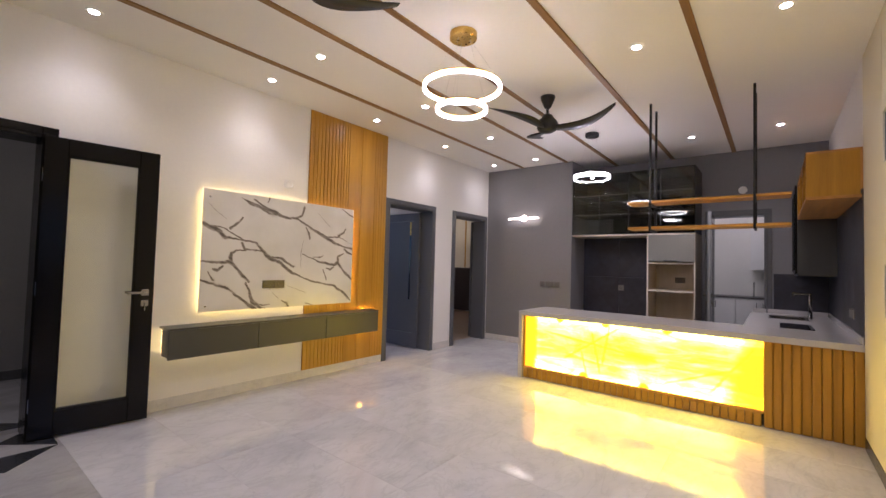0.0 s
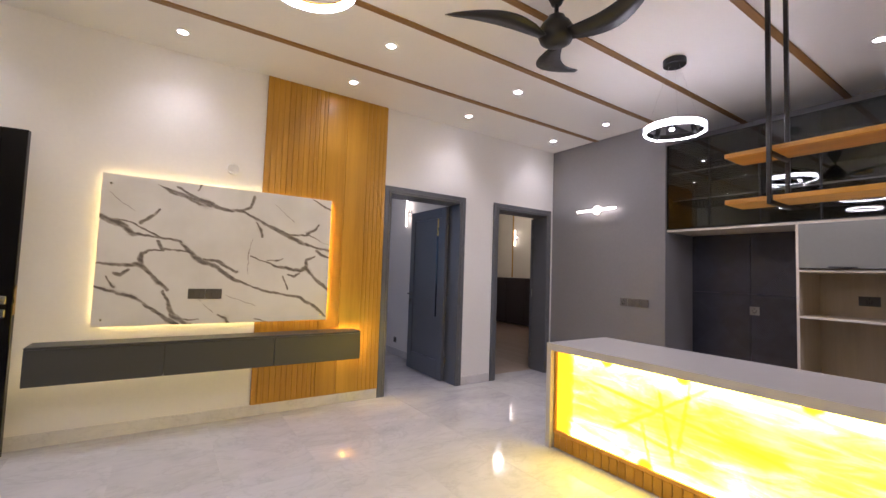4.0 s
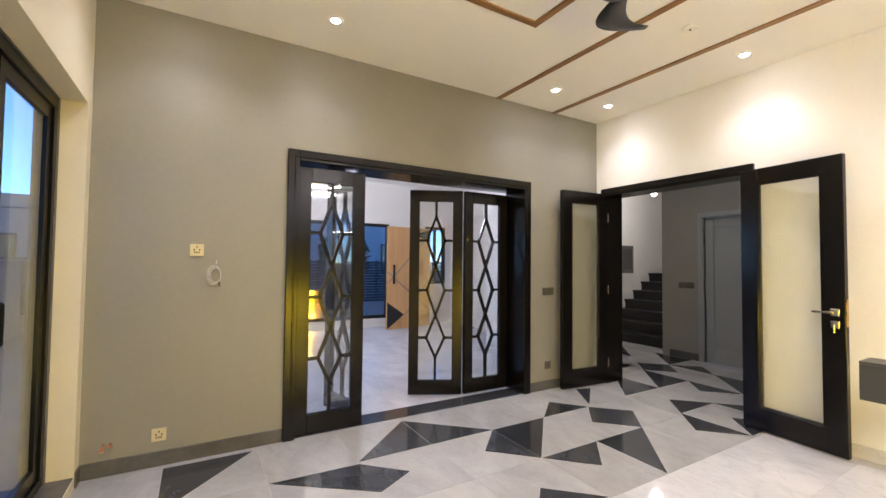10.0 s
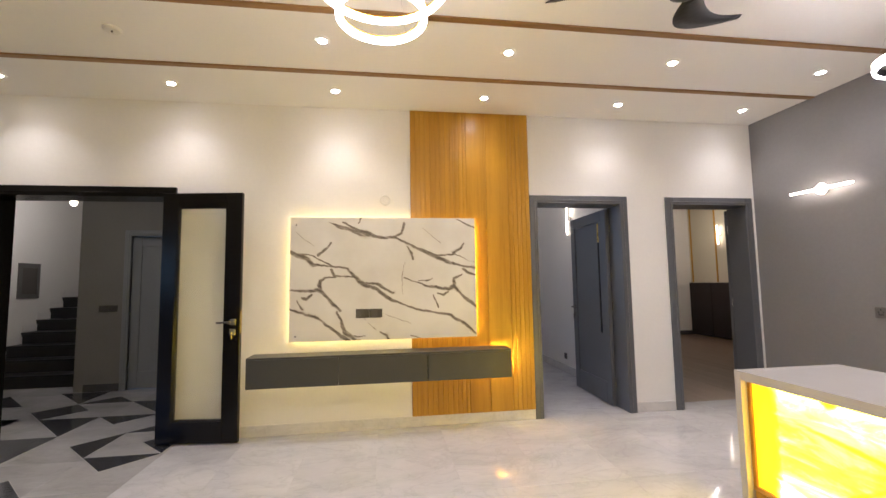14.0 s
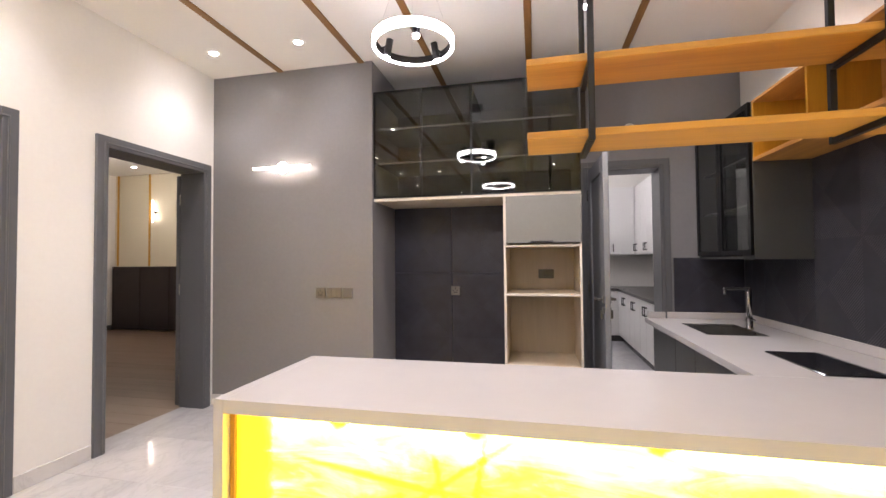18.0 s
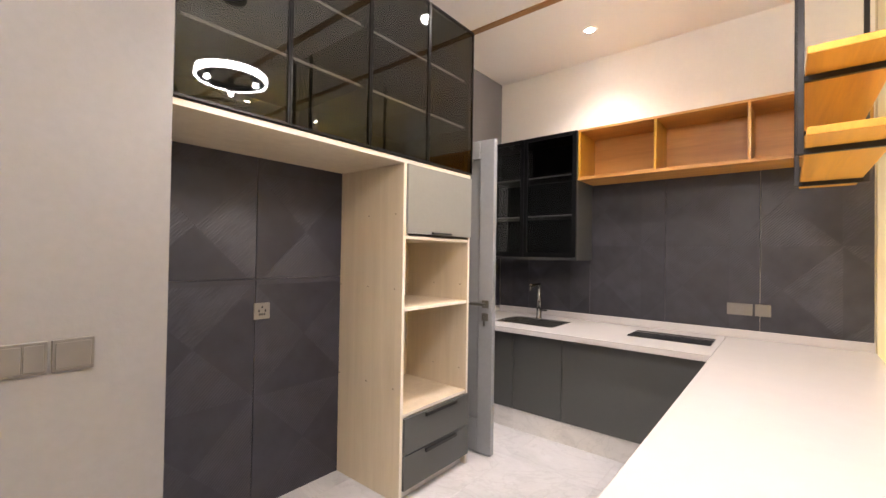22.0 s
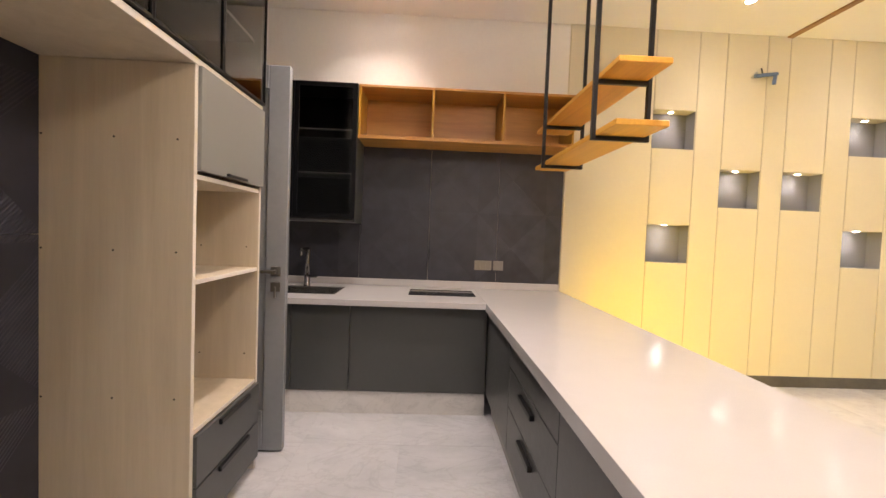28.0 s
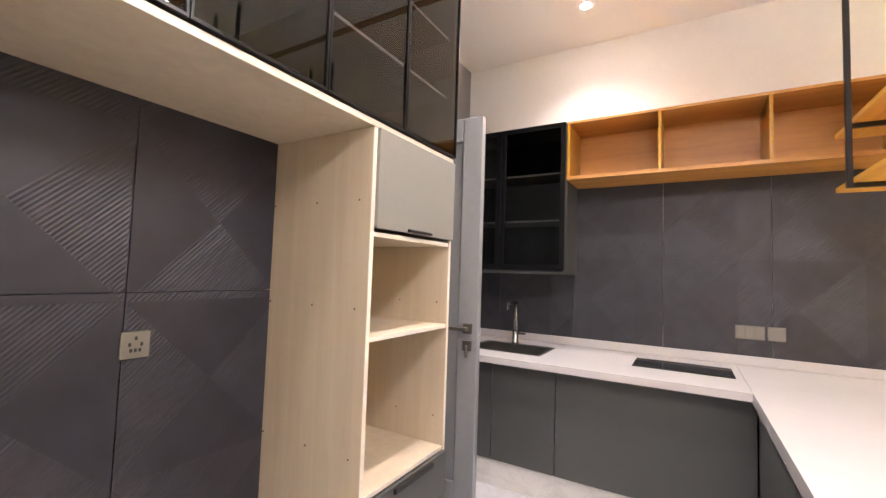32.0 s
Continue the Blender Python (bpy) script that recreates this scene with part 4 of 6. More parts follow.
plate("socket_plate", "x", WX + 0.053, 3.45, 1.10, 0.25, 0.085, M_switch, "bronze grey socket plates on the marble panel", 0, gangs=2)
plate("socket_plate", "y", GY, -2.341, 1.071, 0.092, 0.092, M_switch_pale, "champagne socket plate on the grey wall", 1, -1)
plate("switch_plate", "y", GY, -2.209, 1.071, 0.150, 0.092, M_switch_pale, "champagne double switch plate on the grey wall", 0, -1, "switch")
plate("switch_plate", "y", GY, -2.079, 1.071, 0.095, 0.092, M_switch_pale, "champagne single switch plate on the grey wall", 0, -1, "switch")
plate("socket_plate", "y", SY, 0.75, 1.47, 0.085, 0.085, M_ivory, "ivory socket on the taupe wall", 1)
plate("socket_plate", "y", SY, 0.94, 0.21, 0.085, 0.085, M_ivory, "ivory socket low on the taupe wall", 1)
plate("switch_plate", "y", SY, -2.66, 1.09, 0.16, 0.085, M_switch, "bronze switch plate on the taupe wall", 0, 1, "switch", 2)
plate("socket_plate", "y", SY, -2.66, 0.27, 0.085, 0.085, M_switch, "bronze socket low on the taupe wall", 1)
plate("switch_plate", "x", EX, 1.841, 1.825, 0.125, 0.115, M_switch, "black isolator switch on the cream wall", 0, -1, "switch")
plate("socket_plate", "x", EX, 2.0, 0.21, 0.085, 0.085, M_switch, "dark socket low on the cream wall", 1, -1)
plate("socket_plate", "x", EX - 0.012, 6.437, 1.019, 0.150, 0.084, M_plate_light, "champagne socket and switch plate on the tiled splashback", 0, -1)
plate("socket_plate", "x", EX - 0.012, 6.303, 1.020, 0.088, 0.084, M_plate_light, "small champagne blank plate on the tiled splashback", 0, -1)
plate("socket_plate", "y", RY, -1.214, 1.056, 0.088, 0.088, M_plate_light, "champagne socket on the dark recess tiles", 1, -1)


def ceiling_rose(name, axis, x, y, z, label):
    ob = part(name, lathe([(0.054, 0), (0.054, 0.014), (0.046, 0.020), (0.036, 0.010), (0.014, 0.010), (0.014, 0.018)], (x, y, z), axis=axis), M_plastic)
    return tagged(ob, label, "cover plate")


ceiling_rose("round_cover", "X", WX, 3.61, 2.21, "small round white cover plate on the white wall")
r = ceiling_rose("round_cover", "Y", 0.43, NY, 2.56, "small round white cover plate over the utility door")
r.data.transform(Matrix.Translation((0, 2 * NY, 0)) @ Matrix.Diagonal((1, -1, 1, 1)))

# a coil of white cable and a copper pipe stub on the taupe wall
coil = thing("cable_coil", "coil of white cable hung on a nail", "cable", (0.63, SY, 1.30))
for k in range(4):
    c = bmesh.new()
    rr, n = 0.052 + 0.006 * k, 28
    pts = [Vector((0.63 + rr * 0.62 * math.cos(2 * math.pi * q / n) + 0.004 * k, SY + 0.022 + 0.004 * math.sin(5 * q + k), 1.29 + rr * math.sin(2 * math.pi * q / n))) for q in range(n)]
    for q in range(n):
        rod(pts[q], pts[(q + 1) % n], 0.004, c, 6)
    part("loop", c, M_cable, coil, smooth=True)
part("nail", rod((0.63, SY, 1.355), (0.63, SY + 0.04, 1.36), 0.003), M_steel, coil)
part("cable_end", rod((0.61, SY + 0.02, 1.25), (0.60, SY + 0.025, 1.21), 0.005), M_slot, coil)
part("cable_tail", rod((0.63, SY + 0.02, 1.36), (0.625, SY + 0.015, 1.40), 0.004), M_cable, coil)
pipe = thing("copper_pipe", "capped copper pipe stub low on the taupe wall", "pipe", (1.22, SY, 0.19))
part("pipe_stub", rod((1.20, SY, 0.20), (1.20, SY + 0.05, 0.20), 0.009), M_copper, pipe)
part("pipe_stub", rod((1.235, SY, 0.20), (1.235, SY + 0.05, 0.20), 0.007), M_copper, pipe)
part("cap", rod((1.235, SY + 0.05, 0.20), (1.235, SY + 0.065, 0.175), 0.010), M_copper, pipe)

# cream wall: boards with grooves between, lamp stub, drain
board_wall = thing("panelled_wall", "cream vertical boards with thin grooves round the niches", "wall panel", (EX, 3.9, 0.1))
GR = [2.80, 3.175, 3.40, 3.775, 3.98, 4.35, 4.60, 4.985]
part("groove_backing", wall_cells("x", EX - 0.004, EX - 0.0005, GR[0] - 0.006, GR[-1] + 0.006, 0.10, CZ, [(a - 0.002, b + 0.002, c - 0.002, e + 0.002) for a, b, c, e in NICHES]), M_groove, board_wall)
ys = [1.64] + GR + [5.752]
for a, b in zip(ys, ys[1:]):
    cuts = sorted((c, e) for p, q, c, e in NICHES if p < (a + b) / 2 < q)
    z = 0.10
    for c, e in cuts + [(CZ, CZ)]:
        part("board", box(EX - 0.010, a + 0.004, z, EX - (0.004 if GR[0] - 0.01 < a < GR[-1] - 0.01 else 0.0008), b - 0.004, c, 0.002), M_cream, board_wall)
        z = e
for a, b, c, e in NICHES:
    ob = thing("niche_light", "small bright spotlight set in a niche top", "light", (EX + 0.055, (a + b) / 2, e), group="niche lights")
    part("rim", lathe([(0.030, -0.004), (0.030, 0.0), (0.020, 0.0), (0.020, -0.004)], (EX + 0.055, (a + b) / 2, e - 0.001), closed=True), M_rim, ob)
    part("lens", lathe([(0.0195, -0.004), (0.0195, -0.001)], (EX + 0.055, (a + b) / 2, e - 0.001)), M_down, ob)
    spot(EX + 0.06, (a + b) / 2, e - 0.012, 1.5, 104, 0.7, 0.015)
    lin = thing("niche_lining", "grey lined niche in the cream wall", "niche", (EX + 0.06, (a + b) / 2, c), kind="structure")
    for q in ((EX + 0.001, a + 0.001, c + 0.001, EX + 0.132, a + 0.003, e - 0.001), (EX + 0.001, b - 0.003, c + 0.001, EX + 0.132, b - 0.001, e - 0.001),
              (EX + 0.001, a + 0.003, c + 0.001, EX + 0.132, b - 0.003, c + 0.003)):
        part("lining_board", box(*q), M_niche, lin)
br = thing("wall_lamp_stub", "unfinished wall lamp wire wrapped in blue tape", "cable", (EX, 4.07, 2.78))
part("wire", rod((EX - 0.01, 4.12, 2.76), (EX - 0.05, 4.10, 2.80), 0.012), M_cable, br)
part("tape", rod((EX - 0.05, 4.12, 2.765), (EX - 0.06, 3.93, 2.79), 0.017), M_blue, br)
part("tape", rod((EX - 0.06, 3.945, 2.785), (EX - 0.06, 3.955, 2.70), 0.015), M_blue, br)
part("wire", rod((EX - 0.05, 4.05, 2.775), (EX - 0.04, 4.06, 2.84), 0.006), M_slot, br)
st = thing("wall_stub", "white capped pipe stub on the cream wall", "pipe", (EX, 2.54, 2.0))
part("stub", rod((EX, 2.54, 2.0), (EX - 0.06, 2.53, 2.0), 0.022), M_plastic, st)
part("stub", rod((EX - 0.05, 2.53, 2.02), (EX - 0.05, 2.56, 1.95), 0.018), M_plastic, st)

# ---------------------------------------------------------------- kitchen: peninsula
pen = thing("peninsula", "white topped kitchen peninsula with a glowing onyx front", "kitchen island", (-0.2, 6.1, 0))
part("core", box(-1.655, 5.86, 0.0, EX, 6.40, TOPZ - 0.06), M_base, pen)
part("drawer_box", box(-1.655, 6.402, 0.165, 0.598, 6.459, TOPZ - 0.06), M_base, pen)
part("end_panel", box(-1.705, 5.752, 0.0, -1.6602, 6.51, TOPZ, 0.0008), M_top, pen, "white quartz waterfall end")
part("onyx_front", box(-1.635, 5.803, 0.143, 0.711, 5.827, 0.765), M_onyx, pen, "glowing yellow onyx slab")
part("edge_trim", box(-1.66, 5.79, 0.13, -1.636, 5.835, 0.76, 0.002), M_oak, pen)
part("rail", box(-1.66, 5.79, 0.115, 0.712, 5.84, 0.142, 0.003), M_oak_x, pen)
x = -1.655
while x < 0.69:
    part("plinth_slat", box(x, 5.795, 0.002, x + 0.0575, 5.835, 0.113, 0.004), M_oak, pen)
    x += 0.062
part("slat_backing", box(0.714, 5.83, 0.0, EX, 5.858, TOPZ - 0.06), M_oak, pen)
x = 0.716
while x < EX - 0.03:
    part("slat", box(x, 5.79, 0.002, min(x + 0.058, EX - 0.001), 5.83, TOPZ - 0.058, 0.005), M_oak, pen)
    x += 0.064
for a, b in ((-1.65, -0.984), (-0.176, 0.596)):
    part("door", box(a, 6.46, 0.166, b, 6.482, 0.735, 0.002), M_base, pen)
for z0, z1, grip in ((0.166, 0.405, 1), (0.409, 0.612, 1), (0.616, 0.735, 0)):
    f = part("drawer_front", box(-0.980, 6.46, z0, -0.180, 6.482, z1, 0.002), M_base, pen)
    if grip:
        part("handle", box(-0.69, 6.482, z1 - 0.055, -0.47, 6.502, z1 - 0.030, 0.003), M_metal, f, "black bar handle")
part("gap_rail", box(-1.65, 6.45, 0.737, 0.595, 6.466, TOPZ - 0.057), M_metal, pen)
part("kickboard", box(-1.655, 6.402, 0.0, 0.63, 6.43, 0.164), M_top, pen)
top = thing("worktop", "white quartz worktop that turns the corner", "worktop", (0.0, 6.4, TOPZ - 0.055))
part("slab", box(-1.66, 5.752, TOPZ - 0.055, EX - 0.001, 6.51, TOPZ, 0.0012), M_top, top)
SK, HB = (0.74, 7.60, 1.10, 8.10), (0.83, 6.55, 1.10, 7.06)
bm = wall_cells("x", TOPZ - 0.04, TOPZ, 6.512, NY, 0.530, EX - 0.001, [(SK[1], SK[3], SK[0], SK[2])])
bm.transform(Matrix(((0, 0, 1, 0), (0, 1, 0, 0), (1, 0, 0, 0), (0, 0, 0, 1))))
bmesh.ops.recalc_face_normals(bm, faces=bm.faces)
part("slab", bm, M_top, top)
part("upstand", box(EX - 0.022, 5.755, TOPZ, EX - 0.0125, NY - 0.015, 0.873, 0.002), M_top, top)
part("upstand", box(0.55, NY - 0.024, TOPZ, EX - 0.024, NY - 0.0145, 0.873, 0.002), M_top, top)

basin = thing("sink", "stainless steel sink let into the white worktop", "sink", (0.92, 7.85, TOPZ - 0.2))
part("rim", wall_cells("x", 0, 0.003, SK[1] - 0.012, SK[3] + 0.012, SK[0] - 0.012, SK[2] + 0.012, [(SK[1] + 0.01, SK[3] - 0.01, SK[0] + 0.01, SK[2] - 0.01)]), M_steel, basin)
rim = basin.children[0]
rim.data.transform(base_of(basin))
rim.data.transform(Matrix(((0, 0, 1, 0), (0, 1, 0, 0), (1, 0, 0, TOPZ + 0.001), (0, 0, 0, 1))))
rim.data.transform(base_of(basin).inverted())
b0, b1 = TOPZ - 0.19, TOPZ - 0.001
for p in ((SK[0] + 0.002, SK[1] + 0.002, b0, SK[0] + 0.010, SK[3] - 0.002, b1), (SK[2] - 0.010, SK[1] + 0.002, b0, SK[2] - 0.002, SK[3] - 0.002, b1),
          (SK[0] + 0.010, SK[1] + 0.002, b0, SK[2] - 0.010, SK[1] + 0.010, b1), (SK[0] + 0.010, SK[3] - 0.010, b0, SK[2] - 0.010, SK[3] - 0.002, b1)):
    part("bowl_side", box(*p), M_steel, basin)
part("bowl_floor", box(SK[0] + 0.002, SK[1] + 0.002, b0 - 0.006, SK[2] - 0.002, SK[3] - 0.002, b0), M_steel, basin)
part("drain", lathe([(0.04, 0), (0.04, 0.004), (0.028, 0.006), (0.0, 0.003)], (0.92, 7.85, b0)), M_chrome, basin)
tap = thing("tap", "square chrome kitchen tap with a long spout", "tap", (1.13, 7.90, TOPZ))
part("base", lathe([(0.027, 0), (0.027, 0.012), (0.022, 0.02), (0.022, 0.09)], (1.13, 7.90, TOPZ)), M_tap, tap, smooth=True)
part("riser", rod((1.13, 7.90, TOPZ + 0.08), (1.13, 7.90, TOPZ + 0.305), 0.017), M_tap, tap, smooth=True)
part("spout", box(0.955, 7.887, TOPZ + 0.293, 1.145, 7.913, TOPZ + 0.318, 0.008), M_tap, tap)
part("nozzle", rod((0.968, 7.90, TOPZ + 0.294), (0.968, 7.90, TOPZ + 0.262), 0.011), M_tap, tap)
part("lever", box(1.122, 7.82, TOPZ + 0.07, 1.138, 7.88, TOPZ + 0.084, 0.004), M_tap, tap)
hob = thing("hob", "black glass cooker hob let into the worktop", "hob", (0.965, 6.8, TOPZ))
part("glass_top", box(HB[0], HB[1], TOPZ - 0.002, HB[2], HB[3], TOPZ + 0.007, 0.003), M_hob, hob)
part("trim", box(HB[2] - 0.03, HB[1] + 0.005, TOPZ + 0.007, HB[2] - 0.006, HB[3] - 0.005, TOPZ + 0.010, 0.002), M_metal, hob)

def base_unit(y0, y1, doors, label):
    ob = thing("base_cabinet", label, "cabinet", (1.0, (y0 + y1) / 2, 0), group="base cabinets")
    part("body", box(0.626, y0 + 0.001, 0.162, EX - 0.001, y1 - 0.001, TOPZ - 0.20), M_base, ob)
    part("kickboard", box(0.612, y0, 0.0, 0.625, y1, 0.160), M_skirt, ob)
    w = (y1 - y0) / doors
    for k in range(doors):
        part("door", box(0.600, y0 + k * w + 0.002, 0.162, 0.620, y0 + (k + 1) * w - 0.002, TOPZ - 0.054, 0.002), M_base, ob)
    part("grip_rail", box(0.618, y0, TOPZ - 0.060, 0.64, y1, TOPZ - 0.041), M_metal, ob)


base_unit(6.486, 7.45, 1, "grey laminate base cabinet under the hob")
base_unit(7.45, 7.855, 1, "grey laminate base cabinet under the sink")
base_unit(7.855, 8.455, 1, "grey laminate base cabinet in the corner")

# splashback tiles
splash = thing("splashback", "charcoal ribbed tiles above the worktop", "wall tiles", (EX, 7.1, 0.873), kind="structure")
ty = [5.757, 6.32, 6.92, 7.52, 8.12, NY - 0.013]
for a, b in zip(ty, ty[1:]):
    part("tile", box(EX - 0.012, a + 0.001, 0.80 if a < 6.4 else 0.818, EX - 0.0005, b - 0.001, 2.07, 0.001), M_dark, splash)
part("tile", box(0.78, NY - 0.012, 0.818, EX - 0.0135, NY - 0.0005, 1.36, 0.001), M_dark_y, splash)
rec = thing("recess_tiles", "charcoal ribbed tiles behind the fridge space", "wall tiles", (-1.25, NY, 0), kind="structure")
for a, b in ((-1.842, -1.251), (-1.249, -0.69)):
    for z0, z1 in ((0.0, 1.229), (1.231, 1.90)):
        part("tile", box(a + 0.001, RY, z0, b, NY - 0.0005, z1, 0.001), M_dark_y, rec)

# ---------------------------------------------------------------- kitchen: tall cabinets
FY = 7.815
tall = thing("tall_cabinet", "cream tall oven cabinet with open shelves and grey fronts", "cabinet", (-0.38, FY, 0))
part("side_panel", box(-0.700, FY - 0.004, 0.0, -0.680, NY - 0.002, 1.881, 0.001), M_lam, tall)
part("side_panel", box(-0.095, FY - 0.004, 0.0, -0.077, NY - 0.002, 1.881, 0.001), M_lam, tall)
part("back_panel", box(-0.68, RY - 0.012, 0.06, -0.095, RY + 0.006, 1.881), M_lam, tall)
for z in (0.485, 1.075, 1.478):
    part("shelf", box(-0.68, FY, z - 0.018, -0.095, RY - 0.012, z, 0.001), M_lam, tall)
for a, b in ((-0.700, -0.680), (-0.095, -0.077)):
    part("edge_band", box(a, FY - 0.0062, 0.0, b, FY - 0.0042, 1.881), M_band, tall)
for z in (0.485, 1.075, 1.478):
    part("edge_band", box(-0.679, FY - 0.0018, z - 0.018, -0.096, FY - 0.0002, z), M_band, tall)
part("flap", box(-0.678, FY - 0.020, 1.492, -0.080, FY - 0.001, 1.882, 0.002), M_pale_grey, tall, "pale grey lift-up front")
part("handle", box(-0.48, FY - 0.036, 1.496, -0.30, FY - 0.020, 1.508, 0.003), M_metal, tall, "black edge pull")
for z0, z1 in ((0.065, 0.255), (0.26, 0.462)):
    f = part("drawer_front", box(-0.678, FY - 0.020, z0, -0.080, FY - 0.001, z1, 0.002), M_base, tall)
    part("handle", box(-0.51, FY - 0.036, z1 - 0.028, -0.22, FY - 0.020, z1 - 0.004, 0.003), M_metal, f, "black bar handle")
part("kickboard", box(-0.68, FY + 0.03, 0.0, -0.095, FY + 0.045, 0.062), M_skirt, tall)
for yy in (7.87, 8.10, 8.36):
    for z in (0.62, 1.18, 1.60):
        part("pin_hole", rod((-0.7015, yy, z), (-0.6990, yy, z), 0.004, sides=8), M_slot, tall)
        part("pin_hole", rod((-0.0965, yy, z), (-0.0940, yy, z), 0.004, sides=8), M_slot, tall)
plate("socket_plate", "y", RY - 0.012, -0.345, 1.22, 0.14, 0.085, M_switch, "dark socket inside the oven cabinet", 1, -1)

upper = thing("glass_wall_cabinet", "black glass fronted cabinet over the fridge recess", "cabinet", (-0.96, FY, 1.89))
part("bottom_board", box(-1.842, FY - 0.004, 1.883, -0.077, NY - 0.002, 1.907, 0.001), M_lam, upper)
part("edge_band", box(-1.842, FY - 0.0062, 1.883, -0.077, FY - 0.0042, 1.907), M_band, upper)
# Inside boards are blackened: the dark interior behind the glass is their colour.
part("top_board", box(-1.842, FY, 2.845, -0.077, NY - 0.002, 2.864), M_metal, upper)
for x in (-1.842, -0.97, -0.097):
    part("side_panel", box(x, FY, 1.907, x + 0.018, NY - 0.002, 2.845), M_metal, upper)
part("back_panel", box(-1.824, NY - 0.02, 1.907, -0.097, NY - 0.004, 2.845), M_metal, upper)
for z in (2.22, 2.53):
    for a, b in ((-1.822, -0.972), (-0.95, -0.099)):
        part("shelf", box(a, FY + 0.03, z, b, NY - 0.022, z + 0.016), M_metal, upper)
        # Plain white plastic strip along the shelf front; it gives no light.
        part("shelf_light", box(a + 0.02, FY + 0.032, z + 0.0005, b - 0.02, FY + 0.029, z + 0.0135), M_plastic, upper, "pale shelf edging")
xs = [-1.842, -1.401, -0.96, -0.519, -0.077]
for a, b in zip(xs, xs[1:]):
    dr = part("door", wall_cells("y", FY - 0.022, FY - 0.002, a + 0.002, b - 0.002, 1.912, 2.862, [(a + 0.009, b - 0.009, 1.921, 2.853)]), M_frame, upper, "black framed glass door")
    part("pane", box(a + 0.009, FY - 0.016, 1.921, b - 0.009, FY - 0.012, 2.853), M_glass_dark, dr, "smoked glass pane")

g = thing("glass_wall_cabinet", "black glass fronted wall cabinet above the sink", "cabinet", (1.18, 7.98, 1.34))
GX = 1.0
part("side_panel", box(GX, 7.505, 1.345, EX - 0.013, 7.525, 2.417, 0.001), M_base, g)
part("side_panel", box(GX, 8.435, 1.345, EX - 0.013, 8.452, 2.417, 0.001), M_base, g)
part("bottom_board", box(GX, 7.525, 1.345, EX - 0.013, 8.435, 1.365), M_base, g)
part("top_board", box(GX, 7.525, 2.398, EX - 0.013, 8.435, 2.417), M_base, g)
# Back board darker than the carcass, to put the interior's shade into its colour.
part("back_panel", box(EX - 0.03, 7.525, 1.365, EX - 0.013, 8.435, 2.398), M_metal, g)
for z in (1.72, 2.06):
    part("shelf", box(GX + 0.03, 7.527, z, EX - 0.032, 8.433, z + 0.012), M_pale_grey, g)
    part("shelf_edge", box(GX + 0.026, 7.545, z, GX + 0.0295, 8.415, z + 0.012), M_plastic, g, "pale shelf edging")
for a, b in ((7.507, 7.985), (7.989, 8.450)):
    dr = part("door", wall_cells("x", GX - 0.022, GX - 0.002, a, b, 1.375, 2.415, [(a + 0.034, b - 0.034, 1.409, 2.381)]), M_frame, g, "black framed glass door")
    part("pane", box(GX - 0.015, a + 0.034, 1.409, GX - 0.011, b - 0.034, 2.381), M_glass_dark, dr, "smoked glass pane")

sh = thing("open_wall_shelf", "orange oak open wall shelf with three bays", "shelf", (1.18, 6.6, 2.0))
part("top_board", box(GX, 5.80, 2.400, EX - 0.0045, 7.502, 2.418, 0.001), M_oak_y, sh)
part("bottom_board", box(GX, 5.80, 2.005, EX - 0.013, 7.502, 2.030, 0.001), M_oak_y, sh)
part("back_panel", box(EX - 0.02, 5.80, 2.0735, EX - 0.0045, 7.502, 2.400), M_oak_y, sh)
for y in (5.80, 6.355, 6.915, 7.484):
    part("divider", box(GX + 0.001, y, 2.030, EX - 0.02, y + 0.018, 2.400, 0.001), M_oak, sh)

# hanging rack over the peninsula
rack = thing("hanging_rack", "two oak planks in black steel hoops hung from the ceiling", "shelf", (0.1, 5.97, CZ))
for x in (-0.245, 0.645):
    for y in (5.865, 6.135):
        part("rod", box(x - 0.011, y - 0.011, 1.777, x + 0.011, y + 0.011, CZ, 0.002), M_metal, rack)
    for z in (1.777, 2.052):
        part("cross_bar", box(x - 0.011, 5.876, z, x + 0.011, 6.124, z + 0.022, 0.002), M_metal, rack)
for z in (1.7995, 2.0745):
    part("plank", box(-0.47, 5.878, z, 0.91, 6.122, z + 0.027, 0.003), M_oak_x, rack)

# ---------------------------------------------------------------- lights and fans
for n, (x, y) in enumerate(DOWN + HALL_DOWN):
    if n == 0:
        first = thing("downlight", "round recessed ceiling downlight, switched on", "downlight", (x, y, CZ), group="downlights")
        part("rim", lathe([(0.052, -0.006), (0.056, -0.003), (0.056, 0.0), (0.033, 0.0), (0.033, -0.006)], (x, y, CZ), closed=True), M_rim, first)
        part("lens", lathe([(0.0325, -0.003), (0.028, -0.0075), (0.015, -0.0095), (0.004, -0.010)], (x, y, CZ)), M_down, first, smooth=True)
    else:
        copy_thing(first, pose(x, y, CZ))
det = thing("ceiling_outlet", "round white ceiling outlet with a loose wire", "cover plate", (-2.32, 1.77, CZ))
part("cover", lathe([(0.055, 0.0), (0.055, -0.010), (0.045, -0.018), (0.0, -0.018)], (-2.32, 1.77, CZ)), M_plastic, det)
part("wire", rod((-2.32, 1.77, CZ - 0.015), (-2.27, 1.80, CZ - 0.05), 0.006), M_switch_pale, det)


def cord(x0, y0, z0, x1, y1, z1, parent):
    part("cord", rod((x0, y0, z0), (x1, y1, z1), 0.0006, sides=6), M_cable, parent)


